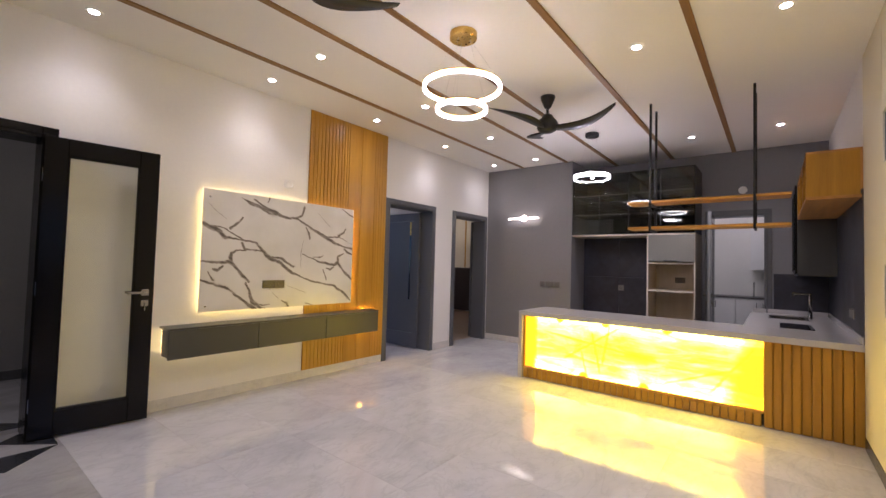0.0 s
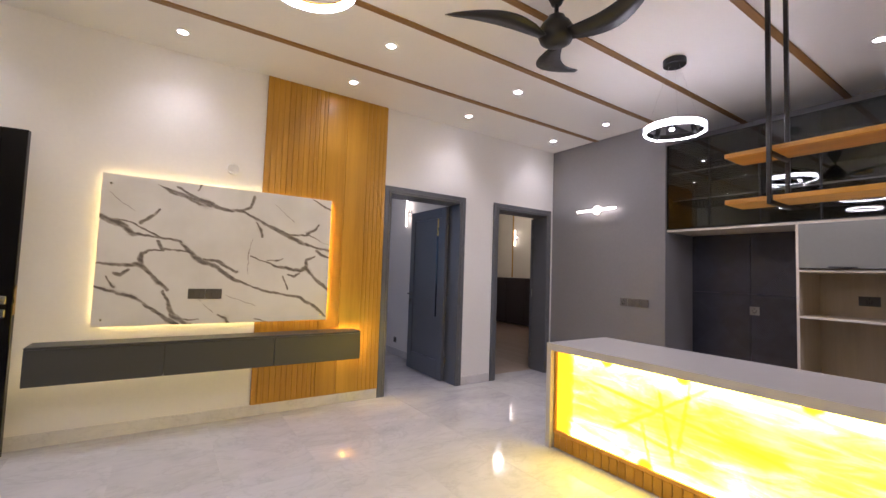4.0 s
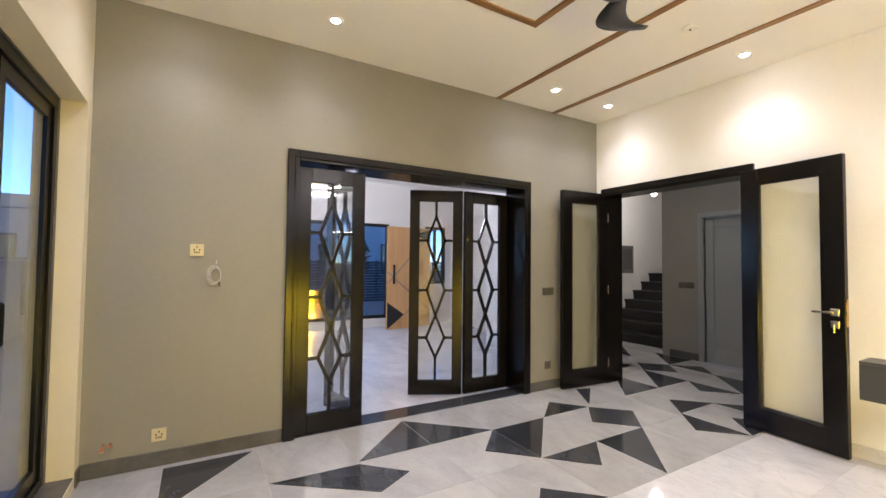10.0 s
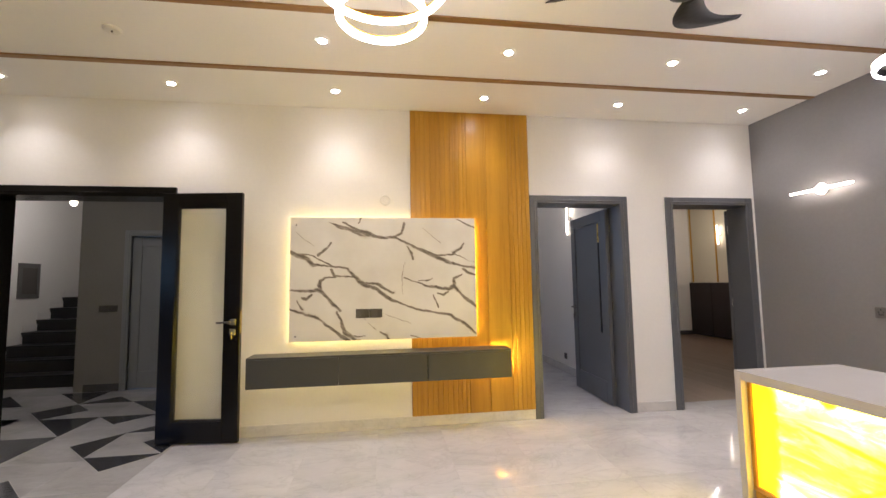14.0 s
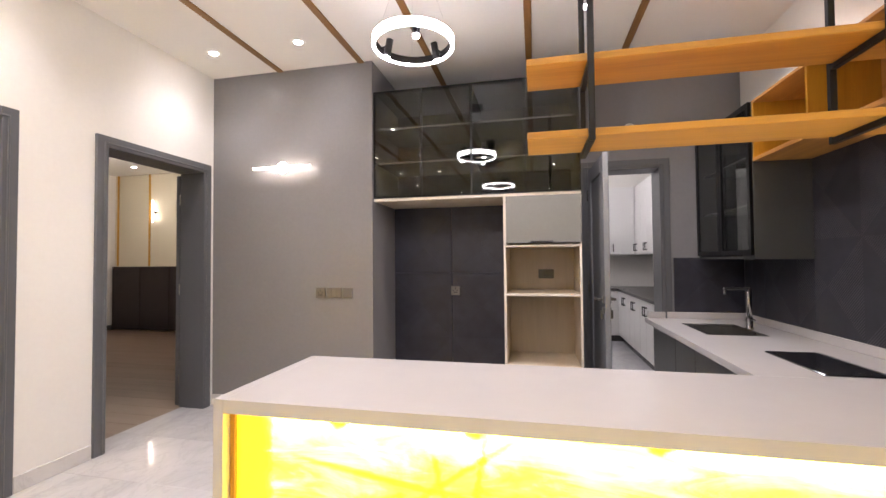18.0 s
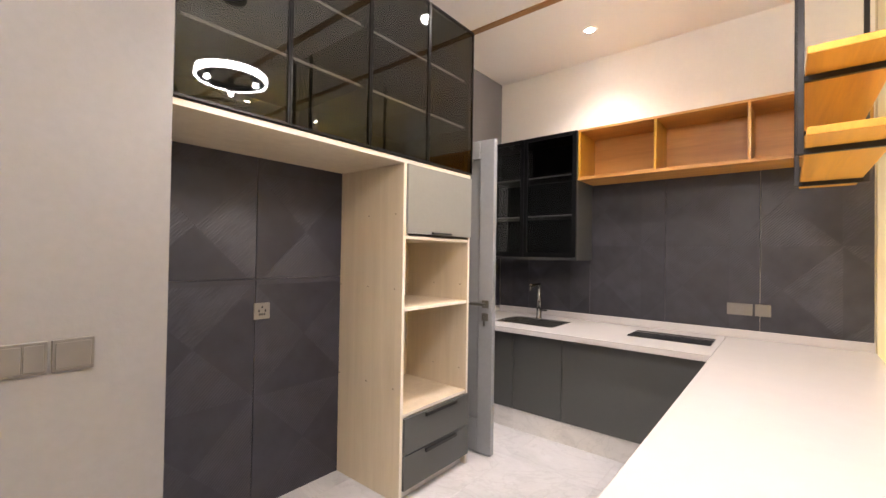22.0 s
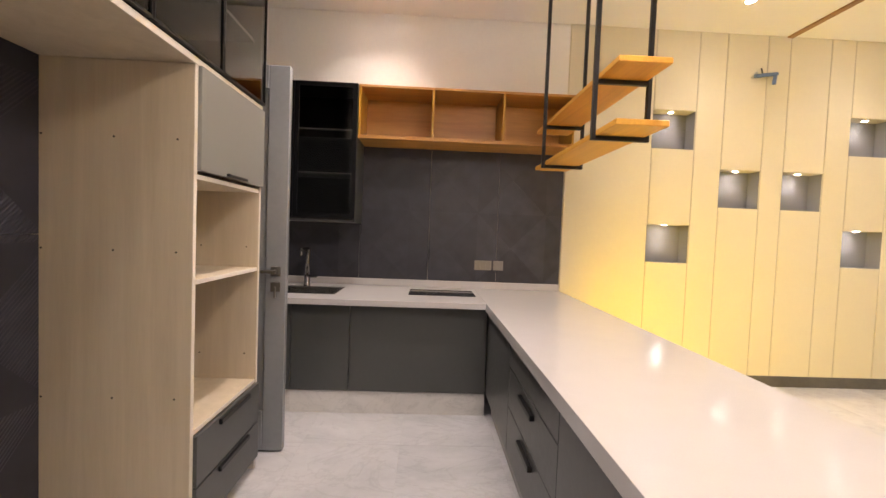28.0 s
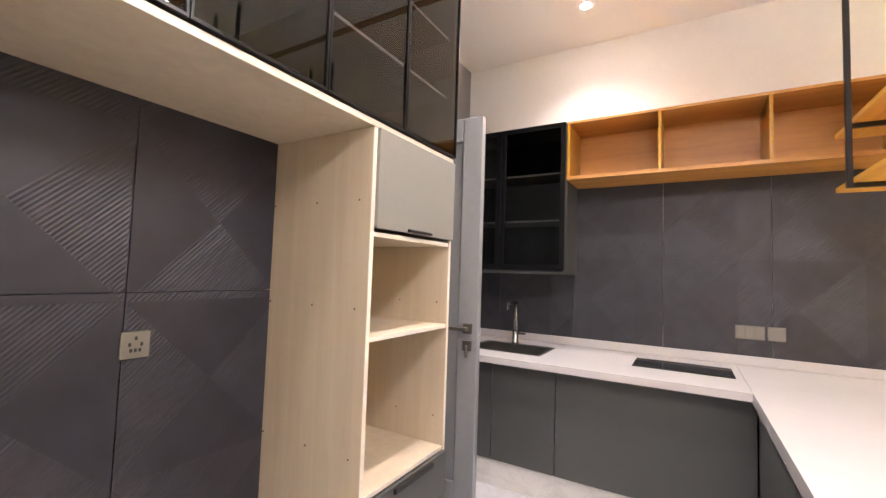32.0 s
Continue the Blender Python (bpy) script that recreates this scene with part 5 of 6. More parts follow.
AX, AY = -1.08, 3.59
pa = thing("ring_pendant", "two glowing led rings hung from a gold ceiling disc", "pendant light", (AX, AY, CZ))
part("canopy", lathe([(0.105, 0.0), (0.105, -0.045), (0.098, -0.05), (0.0, -0.05)], (AX, AY, CZ)), M_gold, pa, "gold ceiling disc")
for r, z, n in ((0.290, 2.712, 3), (0.187, 2.545, 3)):
    part("ring_light", torus((AX, AY, z), r, 0.020, 0.022), M_ring, pa, "glowing led ring")
    part("ring_frame", torus((AX, AY, z + 0.018), r, 0.024, 0.008), M_gold, pa)
    for k in range(n):
        a = 2 * math.pi * k / n + 0.4
        cord(AX + r * math.cos(a), AY + r * math.sin(a), z + 0.02, AX + 0.05 * math.cos(a), AY + 0.05 * math.sin(a), CZ - 0.05, pa)
BX, BY, BZ = -1.09, 6.51, 2.56
pb = thing("ring_pendant", "glowing led ring with three small black spots inside", "pendant light", (BX, BY, CZ))
part("canopy", lathe([(0.085, 0.0), (0.085, -0.045), (0.078, -0.05), (0.0, -0.05)], (BX, BY, CZ)), M_metal, pb, "black ceiling disc")
part("ring_light", torus((BX, BY, BZ), 0.217, 0.014, 0.045), M_ring_bright, pb, "glowing led ring")
part("ring_frame", torus((BX, BY, BZ + 0.004), 0.2065, 0.006, 0.042), M_metal, pb, "black inner hoop")
for k in range(3):
    a = 2 * math.pi * k / 3 + 0.9
    cx, cy = BX + 0.145 * math.cos(a), BY + 0.145 * math.sin(a)
    s = part("spot_tube", rod((cx, cy, BZ + 0.05), (cx + 0.02 * math.cos(a), cy + 0.02 * math.sin(a), BZ - 0.045), 0.020), M_metal, pb, "small black spotlight")
    part("spot_lens", rod((cx + 0.02 * math.cos(a), cy + 0.02 * math.sin(a), BZ - 0.045), (cx + 0.021 * math.cos(a), cy + 0.021 * math.sin(a), BZ - 0.05), 0.018), M_down, s)
    spot(cx + 0.022 * math.cos(a), cy + 0.022 * math.sin(a), BZ - 0.056, 6.0, 165, 0.5, 0.018)
    part("arm", rod((cx, cy, BZ + 0.02), (BX + 0.203 * math.cos(a), BY + 0.203 * math.sin(a), BZ + 0.01), 0.006), M_metal, s)
    cord(BX + 0.206 * math.cos(a + 1), BY + 0.206 * math.sin(a + 1), BZ + 0.02, BX + 0.04 * math.cos(a + 1), BY + 0.04 * math.sin(a + 1), CZ - 0.05, pb)


def ceiling_fan(x, y, turn):
    ob = thing("ceiling_fan", "matt black ceiling fan with three curved blades", "ceiling fan", (x, y, CZ), group="ceiling fans")
    part("canopy", lathe([(0.075, 0.0), (0.07, -0.03), (0.032, -0.12), (0.022, -0.125)], (x, y, CZ)), M_fan, ob, smooth=True)
    part("stem", rod((x, y, CZ - 0.12), (x, y, CZ - 0.20), 0.014), M_fan, ob)
    part("motor", lathe([(0.03, -0.185), (0.05, -0.20), (0.062, -0.225), (0.085, -0.245), (0.105, -0.28), (0.108, -0.32), (0.095, -0.355), (0.06, -0.375), (0.0, -0.38)], (x, y, CZ), sides=32), M_fan, ob, smooth=True)
    for k in range(3):
        a = radians(turn + 120 * k)
        bm = bmesh.new()
        rows = []
        for n in range(13):
            f = n / 12
            r = 0.09 + 0.58 * f
            half = 0.034 + 0.052 * math.sin(math.pi * min(1, f * 1.02 + 0.06)) * (1 - 0.15 * f)
            if n == 12:
                half = 0.012
            sweep = 0.08 * math.sin(math.pi * f) - 0.14 * f * f
            lift = -0.335 + 0.02 * f + 0.09 * f ** 2.2
            row = []
            for s, dz in ((-1, 0.012), (0, -0.006), (1, -0.014)):
                for up in (0.005, -0.005):
                    px, py, pz = r, sweep + s * half, lift + dz * (1 - 0.4 * f) + up * (1 - 0.5 * f)
                    row.append(bm.verts.new((x + px * math.cos(a) - py * math.sin(a), y + px * math.sin(a) + py * math.cos(a), CZ + pz)))
            rows.append(row)
        for p, q in zip(rows, rows[1:]):
            for i, j in ((0, 2), (2, 4), (4, 5), (5, 3), (3, 1), (1, 0)):
                bm.faces.new((p[i], p[j], q[j], q[i]))
        for row in (rows[0], rows[-1]):
            bm.faces.new((row[0], row[2], row[4], row[5], row[3], row[1]))
        bmesh.ops.recalc_face_normals(bm, faces=bm.faces)
        part("blade", bm, M_fan, ob, smooth=True)
    return ob


ceiling_fan(-1.06, 5.07, 131)
ceiling_fan(-1.06, 2.11, -145)


def bar_sconce(x, y, z, nx, ny, label, length=0.57, upright=False):
    """A glowing tube on a round boss. nx, ny: the way the wall faces."""
    ob = thing("wall_sconce", label, "wall light", (x, y, z), group="wall lights")
    ax = "Y" if ny else "X"
    s = ny or nx
    bm = lathe([(0.042, 0), (0.042, 0.02), (0.030, 0.03), (0.0, 0.03)], (0, 0, 0), axis=ax)
    if s < 0:
        bm.transform(Matrix.Diagonal((-1, -1, 1, 1)))
    bm.transform(Matrix.Translation((x, y, z)))
    bmesh.ops.recalc_face_normals(bm, faces=bm.faces)
    part("boss", bm, M_chrome, ob)
    cx, cy = x + nx * 0.075, y + ny * 0.075
    d = Vector((0, 0, length / 2)) if upright else Vector((abs(ny), abs(nx), 0)) * length / 2
    c = Vector((cx, cy, z))
    part("tube", rod(c - d, c + d, 0.011), M_bar, ob, "glowing light tube")
    part("bracket", rod((x, y, z), (cx, cy, z), 0.012), M_chrome, ob)
    if not upright:
        halo = lathe([(0.052, -0.006), (0.052, 0.006), (0.042, 0.006), (0.042, -0.006)], (0, 0, 0), axis=ax, closed=True)
        halo.transform(Matrix.Translation((x + nx * 0.055, y + ny * 0.055, z)))
        part("glow_ring", halo, M_bar, ob, "small glowing ring round the boss")
    return ob


bar_sconce(-2.695, GY, 2.215, 0, -1, "glowing bar wall light on the grey wall")

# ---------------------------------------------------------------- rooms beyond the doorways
# The hall bulb's light; in other rooms an added fill with no seen source.
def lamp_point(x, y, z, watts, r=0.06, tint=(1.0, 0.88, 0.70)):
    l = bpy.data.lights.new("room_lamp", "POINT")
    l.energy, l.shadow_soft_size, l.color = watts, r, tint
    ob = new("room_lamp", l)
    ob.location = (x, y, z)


def shut(name, bm, mat, label="plain painted wall closing the next room"):
    structure(name, bm, mat, label)


# stair hall behind the black doors
HX = -5.62
shut("wall_hall_west", wall_cells("x", HX - 0.12, HX, -0.50, 4.0, -0.02, CZ, [(0.14, 0.96, -0.02, 2.10)]), M_taupe, "taupe hall wall with a grey door")
shut("wall_hall_stair", box(HX - 3.2, -0.50, -0.02, HX - 0.12, -0.38, CZ), M_taupe)
shut("wall_hall_south", box(HX - 3.2, -2.17, -0.02, WX - 0.23, -2.05, CZ), M_white, "white wall beside the stairs")
shut("wall_hall_north", box(HX - 0.12, 4.0, -0.02, WX - 0.23, 4.12, CZ), M_white)
shut("wall_hall_end", box(HX - 3.3, -2.17, -0.02, HX - 3.2, -0.38, CZ), M_white)
shut("floor_hall_bed", box(HX - 3.3, -2.1, -0.2, WX - 0.24, 4.1, -0.010), M_screed, "cement bed under the hall tiles")
skirting("baseboard_hall", [(HX, -0.38, 0, HX + 0.012, 0.08, 0.10), (HX, 1.02, 0, HX + 0.012, 4.0, 0.10)], M_skirt_dark, "dark stone skirting in the hall")
M_hall_door = material("pale_grey_door_paint", (0.27, 0.28, 0.275), 0.35, vary=0.05, bump=0.04, bump_scale=120)
hd = panel_leaf("hall_room_door", 0.82, 2.08, M_hall_door, "closed grey painted door in the hall", False)
hd.matrix_basis = pose(HX - 0.05, 0.14, 0, 0, 0, 90)
door_case("door_frame_room", "x", HX, HX - 0.12, 0.06, 1.04, 2.17, 0.08, M_hall_door, "grey painted door lining in the hall")
plate("switch_plate", "x", HX, -0.12, 1.10, 0.23, 0.085, M_switch, "bronze switch plates in the hall", 0, 1, "switch", 2)
stairs = thing("staircase", "black granite stairs rising between white walls", "stairs", (HX, -1.28, 0))
for k in range(7):
    x1 = HX - 0.39 - 0.27 * k
    part("riser", box(x1 - 0.02, -2.047, 0.175 * k, x1, -0.503, 0.175 * (k + 1) - 0.03), M_stair, stairs)
    part("tread", box(x1 - 0.29, -2.047, 0.175 * (k + 1) - 0.03, x1 + 0.02, -0.503, 0.175 * (k + 1), 0.004), M_stair, stairs)
    part("stringer", box(x1 - 0.27, -2.049, 0.175 * (k + 1), x1, -2.035, 0.175 * (k + 1) + 0.11), M_plastic, stairs)
    part("infill", box(x1 - 0.29, -2.04, 0.0, x1 - 0.021, -0.505, 0.175 * (k + 1) - 0.031), M_stair, stairs)
part("landing", box(HX - 3.2, -2.047, 0.0, HX - 0.39 - 0.27 * 7, -0.503, 1.225), M_stair, stairs)
fb = thing("fuse_box", "grey framed distribution box on the stair wall", "fuse box", (-6.88, -2.05, 1.5))
part("frame", wall_cells("y", -2.05, -2.025, -7.08, -6.68, 1.23, 1.79, [(-7.02, -6.74, 1.30, 1.72)]), M_switch_pale, fb)
part("door", box(-7.02, -2.048, 1.30, -6.74, -2.035, 1.72, 0.002), M_switch, fb)
bulb = thing("hall_bulb", "bare glowing bulb on the stair ceiling", "light bulb", (-6.2, -1.0, CZ))
part("holder", rod((-6.2, -1.0, CZ), (-6.2, -1.0, CZ - 0.42), 0.012), M_plastic, bulb)
part("globe", lathe([(0.012, 0), (0.035, -0.03), (0.045, -0.065), (0.03, -0.10), (0.0, -0.11)], (-6.2, -1.0, CZ - 0.42)), M_bar, bulb, smooth=True)
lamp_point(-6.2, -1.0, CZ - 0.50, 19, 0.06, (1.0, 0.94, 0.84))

# first bedroom
shut("wall_bedroom_north", box(-8.6, 6.335, -0.02, WX - 0.23, 6.44, CZ), M_white, "white wall between the two bedrooms")
shut("wall_bedroom_west", box(-7.3, 4.12, -0.02, -7.2, 6.335, CZ), M_white)
shut("floor_bedroom", box(-7.2, 4.12, -0.2, WX - 0.24, 6.335, -0.004), M_tile, "pale polished tile floor of the bedroom")
skirting("baseboard_bedroom", [(-7.2, 6.323, 0, WX - 0.24, 6.335, 0.10)], M_skirt, "pale skirting in the bedroom")
bar_sconce(-5.10, 6.335, 2.28, 0, -1, "glowing upright tube wall light in the bedroom", 0.45, True)
plate("socket_plate", "y", 6.335, -5.47, 0.24, 0.085, 0.085, M_switch, "dark socket low on the bedroom wall", 1, -1)
# Unseen downlight and fill lamp added to brighten the bedroom.
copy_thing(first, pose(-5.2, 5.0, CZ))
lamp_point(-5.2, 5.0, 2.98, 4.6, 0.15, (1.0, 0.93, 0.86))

# second bedroom
shut("wall_bedroom_far_west", box(-8.98, 6.44, -0.02, -8.88, 11.25, CZ), M_white)
shut("wall_bedroom_far_north", box(-8.98, 11.25, -0.02, WX - 0.23, 11.35, CZ), M_cream, "cream bedroom wall with oak strips")
shut("wall_bedroom_far_east", box(WX - 0.23, NY + 0.23, -0.02, WX - 0.11, 11.25, CZ), M_white)
shut("wall_bedroom_far_inner", box(WX - 0.23, GY + 0.001, -0.02, WX - 0.001, NY + 0.23, CZ), M_white)
fl = thing("floor_far_bedroom", "brown wood plank floor of the far bedroom", "floor", (-6, 9, 0), kind="structure")
y = 6.445
while y < 11.24:
    part("plank", box(-8.88, y, -0.03, WX - 0.232, min(y + 0.19, 11.25), -0.001), M_brown_floor, fl)
    y += 0.193
hb = thing("headboard_panel", "dark brown padded headboard panel on the far wall", "headboard", (-7.3, 11.2, 0))
for k in range(4):
    part("pad", box(-8.86 + 0.70 * k, 11.17, 0.02, -8.86 + 0.70 * k + 0.695, 11.249, 1.28, 0.012), M_brown_panel, hb)
for x in (-8.80, -8.02, -7.24, -6.46):
    ob = part("wall_strip", box(x - 0.02, 11.235, 1.29, x + 0.02, 11.25, CZ, 0.002), M_oak)
    tagged(ob, "slim upright oak strip on the bedroom wall", "wall trim", "oak strips")
bar_sconce(-7.87, 11.25, 2.38, 0, -1, "glowing upright tube wall light over the headboard", 0.42, True)
bar_sconce(-5.3, 11.25, 2.38, 0, -1, "glowing upright tube wall light over the headboard", 0.42, True)
skirting("baseboard_far_bedroom", [(-8.88, 6.45, 0, -8.868, 11.24, 0.10)], M_skirt_dark, "dark skirting in the far bedroom")
copy_thing(first, pose(-7.72, 10.63, CZ))
# This second downlight and its fill lamp are added to brighten the far bedroom.
copy_thing(first, pose(-6.9, 9.9, CZ))
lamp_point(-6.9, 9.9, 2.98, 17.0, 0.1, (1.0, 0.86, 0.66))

# utility kitchen behind the grey door
shut("wall_utility_west", box(-0.75, NY + 0.23, -0.02, -0.65, 12.15, CZ), M_white)
shut("wall_utility_north", box(-0.75, 12.15, -0.02, 1.72, 12.25, CZ), M_white)
shut("wall_utility_east", box(1.62, NY + 0.23, -0.02, 1.72, 12.15, CZ), M_white)
shut("floor_utility", box(-0.65, NY + 0.24, -0.2, 1.62, 12.15, -0.004), M_tile, "pale polished tile floor of the utility room")


def pull(parent, x, y, z):
    h = part("handle", rod((x - 0.03, y, z - 0.06), (x - 0.03, y, z + 0.06), 0.006, sides=8), M_metal, parent, "black bow handle")
    for s in (-1, 1):
        part("handle_foot", rod((x, y, z + s * 0.05), (x - 0.03, y, z + s * 0.05), 0.008, sides=8), M_metal, h)


for k in range(5):
    y0 = 8.95 + 0.62 * k
    ob = thing("utility_base_cabinet", "white lacquered base cabinet with two doors and black handles", "cabinet", (1.3, y0 + 0.3, 0), group="utility cabinets")
    part("body", box(0.90, y0, 0.10, 1.62, y0 + 0.616, 0.83), M_white_lac, ob)
    for a, b, h in ((0.003, 0.307, 0.26), (0.311, 0.613, 0.358)):
        dd = part("door", box(0.88, y0 + a, 0.11, 0.90, y0 + b, 0.82, 0.003), M_white_lac, ob)
        pull(dd, 0.88, y0 + h, 0.70)
    part("kickboard", box(0.94, y0, 0.0, 0.955, y0 + 0.616, 0.10), M_skirt_dark, ob)
    ob = thing("utility_wall_cabinet", "white lacquered wall cabinet with two doors and black handles", "cabinet", (1.45, y0 + 0.3, 1.42), group="utility cabinets")
    part("body", box(1.22, y0, 1.42, 1.62, y0 + 0.616, 2.56), M_white_lac, ob)
    for a, b, h in ((0.003, 0.307, 0.26), (0.311, 0.613, 0.358)):
        dd = part("door", box(1.20, y0 + a, 1.423, 1.22, y0 + b, 2.555, 0.003), M_white_lac, ob)
        pull(dd, 1.20, y0 + h, 1.54)
for x0 in (0.40,):
    ob = thing("utility_wall_cabinet", "white lacquered wall cabinet on the end wall", "cabinet", (x0 + 0.4, 12.0, 1.42), group="utility cabinets")
    part("body", box(x0, 11.82, 1.42, x0 + 0.795, 12.15, 2.56), M_white_lac, ob)
    for a, b, s_ in ((x0 + 0.003, x0 + 0.395, 1), (x0 + 0.399, x0 + 0.792, -1)):
        dd = part("door", box(a, 11.80, 1.423, b, 11.82, 2.555, 0.003), M_white_lac, ob)
        hx = b - 0.05 if s_ > 0 else a + 0.05
        part("handle", rod((hx, 11.775, 1.47), (hx, 11.775, 1.60), 0.007, sides=8), M_metal, dd, "black bow handle")
ob = thing("utility_worktop", "dark grey granite worktop in the utility room", "worktop", (1.3, 10.4, 0.83))
part("slab", box(0.86, 8.93, 0.832, 1.62, 12.15, 0.87, 0.003), M_skirt_dark, ob)
part("slab", box(-0.65, 11.58, 0.832, 0.859, 12.15, 0.87, 0.003), M_skirt_dark, ob)
for k in range(2):
    x0 = -0.64 + 0.80 * k
    ob = thing("utility_base_cabinet", "white lacquered base cabinet on the end wall", "cabinet", (x0 + 0.4, 11.9, 0), group="utility cabinets")
    part("body", box(x0, 11.62, 0.10, x0 + 0.795, 12.15, 0.83), M_white_lac, ob)
    for a, b, s in ((x0 + 0.003, x0 + 0.395, 1), (x0 + 0.399, x0 + 0.792, -1)):
        dd = part("door", box(a, 11.60, 0.11, b, 11.62, 0.82, 0.003), M_white_lac, ob)
        hx = b - 0.05 if s > 0 else a + 0.05
        part("handle", rod((hx, 11.575, 0.62), (hx, 11.575, 0.76), 0.006, sides=8), M_metal, dd, "black bow handle")
    part("kickboard", box(x0, 11.66, 0.0, x0 + 0.795, 11.675, 0.10), M_skirt_dark, ob)
ut = thing("utility_tap", "slim chrome tap on the utility worktop", "tap", (0.45, 11.95, 0.87))
part("riser", rod((0.45, 11.95, 0.87), (0.45, 11.95, 1.17), 0.012), M_chrome, ut)
part("spout", rod((0.45, 11.95, 1.17), (0.45, 11.80, 1.15), 0.010), M_chrome, ut)
plate("socket_plate", "x", 1.62, 9.9, 1.13, 0.085, 0.085, M_switch, "dark socket over the utility worktop", 1, -1)
# Downlight and lamp out of view, made up to light the utility room.
copy_thing(first, pose(-0.1, 10.2, CZ))
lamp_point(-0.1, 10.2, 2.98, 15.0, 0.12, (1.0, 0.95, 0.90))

# front lounge behind the folding doors
shut("wall_lounge_west", box(-4.6, -5.1, -0.02, -4.5, -2.171, CZ), M_white)
shut("wall_lounge_west_return", box(-4.5, -2.27, -0.02, WX - 0.23, -2.171, CZ), M_white)
shut("wall_lounge_inner", box(WX - 0.23, -2.27, -0.02, WX - 0.001, SY - 0.231, CZ), M_white)
shut("wall_lounge_east", wall_cells("x", EX + 0.02, EX + 0.25, -5.1, SY - 0.231, -0.02, CZ, [(-4.6, -1.2, 0.35, 2.15)]), M_white)
LW_HOLES = [(-2.90, -0.45, 0.18, 2.24), (-0.30, 1.25, 0.18, 2.24), (-4.35, -3.80, 0.9, 2.24)]
shut("wall_lounge_south", wall_cells("y", -5.2, -5.1, -4.6, EX + 0.02, -0.02, CZ, LW_HOLES), M_white, "white lounge wall with black framed windows")
fl = thing("floor_lounge", "pale polished tile floor of the lounge", "floor", (-1.5, -2.5, 0), kind="structure")
for i in range(5):
    for k in range(9):
        x0, y0 = EX + 0.02 - 1.174 * (i + 1), -5.1 + 0.5408 * k
        part("tile", box(max(x0, -4.5) + 0.001, y0 + 0.001, -0.02, x0 + 1.173, y0 + 0.5398, 0.0), M_tile, fl)
for a, b, c, e in LW_HOLES:
    w = thing("window_2", "black framed lounge window", "window", ((a + b) / 2, -5.15, c), kind="structure")
    part("window_frame", wall_cells("y", -5.18, -5.12, a + 0.002, b - 0.002, c + 0.002, e - 0.002, [(a + 0.07, (a + b) / 2 - 0.03, c + 0.07, e - 0.07), ((a + b) / 2 + 0.03, b - 0.07, c + 0.07, e - 0.07)]), M_metal, w)
    for p, q in ((a + 0.07, (a + b) / 2 - 0.03), ((a + b) / 2 + 0.03, b - 0.07)):
        g = part("pane", box(p, -5.153, c + 0.07, q, -5.147, e - 0.07), M_glass, w, "glass pane")
        g.visible_shadow = False
fd = thing("front_door", "oak front door with black inlays and pale metal lines", "door")
part("leaf", box(-0.56, -0.03, 0.01, 0.56, 0.03, 2.15, 0.004), M_oldwood, fd)
for sx, z in ((0.56, 0.02), (-0.56, 2.15)):
    bm = bmesh.new()
    zz = 0.55 if z < 1 else -0.30
    vs = [bm.verts.new((sx, 0.031 + 0.003 * q, z + h)) for q in (0, 1) for h in (0, zz)] + [bm.verts.new((sx * 0.25, 0.031 + 0.003 * q, z + zz / 2)) for q in (0, 1)]
    for f in ((0, 1, 4), (2, 3, 5), (0, 4, 5, 2), (1, 3, 5, 4), (0, 2, 3, 1)):
        bm.faces.new([vs[i] for i in f])
    bmesh.ops.recalc_face_normals(bm, faces=bm.faces)
    part("inlay", bm, M_fan, fd, "black inlay")
for a, b in (((0.56, 0.95), (-0.56, 2.05)), ((0.56, 1.2), (-0.56, 0.35)), ((-0.56, 1.05), (0.1, 0.3))):
    part("metal_line", rod((a[0], 0.031, a[1]), (b[0], 0.031, b[1]), 0.013, sides=6), M_plate_light, fd)
part("pull", box(0.40, 0.03, 0.95, 0.43, 0.075, 1.35, 0.005), M_metal, fd, "long black pull handle")
fd.matrix_basis = pose(-3.19, -4.68, 0, 0, 0, 10)
# Lounge fill light with no seen source; the downlight above it is made up.
copy_thing(first, pose(-1.2, -2.6, CZ))
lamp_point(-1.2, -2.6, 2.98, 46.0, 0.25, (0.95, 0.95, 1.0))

# ---------------------------------------------------------------- outside
structure("ground", box(-60, -70, -0.35, 70, 70, -0.25), M_ground, "grey paving outside", "ground")
bw = thing("boundary_fence", "low boundary wall with a dark slatted metal fence", "fence", (-1, -9, -0.25))
part("wall_body", box(-8, -9.2, -0.25, 5.2, -9.0, 0.10), M_facade, bw)
part("coping", box(-8, -9.25, 0.10, 5.2, -8.95, 0.15, 0.01), M_facade, bw)
for k in range(15):
    part("slat", box(-8, -9.13, 0.16 + 0.085 * k, 5.2, -9.09, 0.23 + 0.085 * k, 0.004), M_gate, bw)
for k in range(8):
    part("post", box(-7.95 + 1.85 * k, -9.19, 0.15, -7.87 + 1.85 * k, -9.14, 1.46, 0.004), M_gate, bw)
bw = thing("boundary_wall", "low rendered boundary wall beside the house", "wall", (4, 0, -0.25))
part("wall_body", box(4.0, -8.9, -0.25, 4.2, 14, 1.3), M_facade, bw)
part("coping", box(3.95, -8.9, 1.3, 4.25, 14, 1.37, 0.01), M_facade, bw)


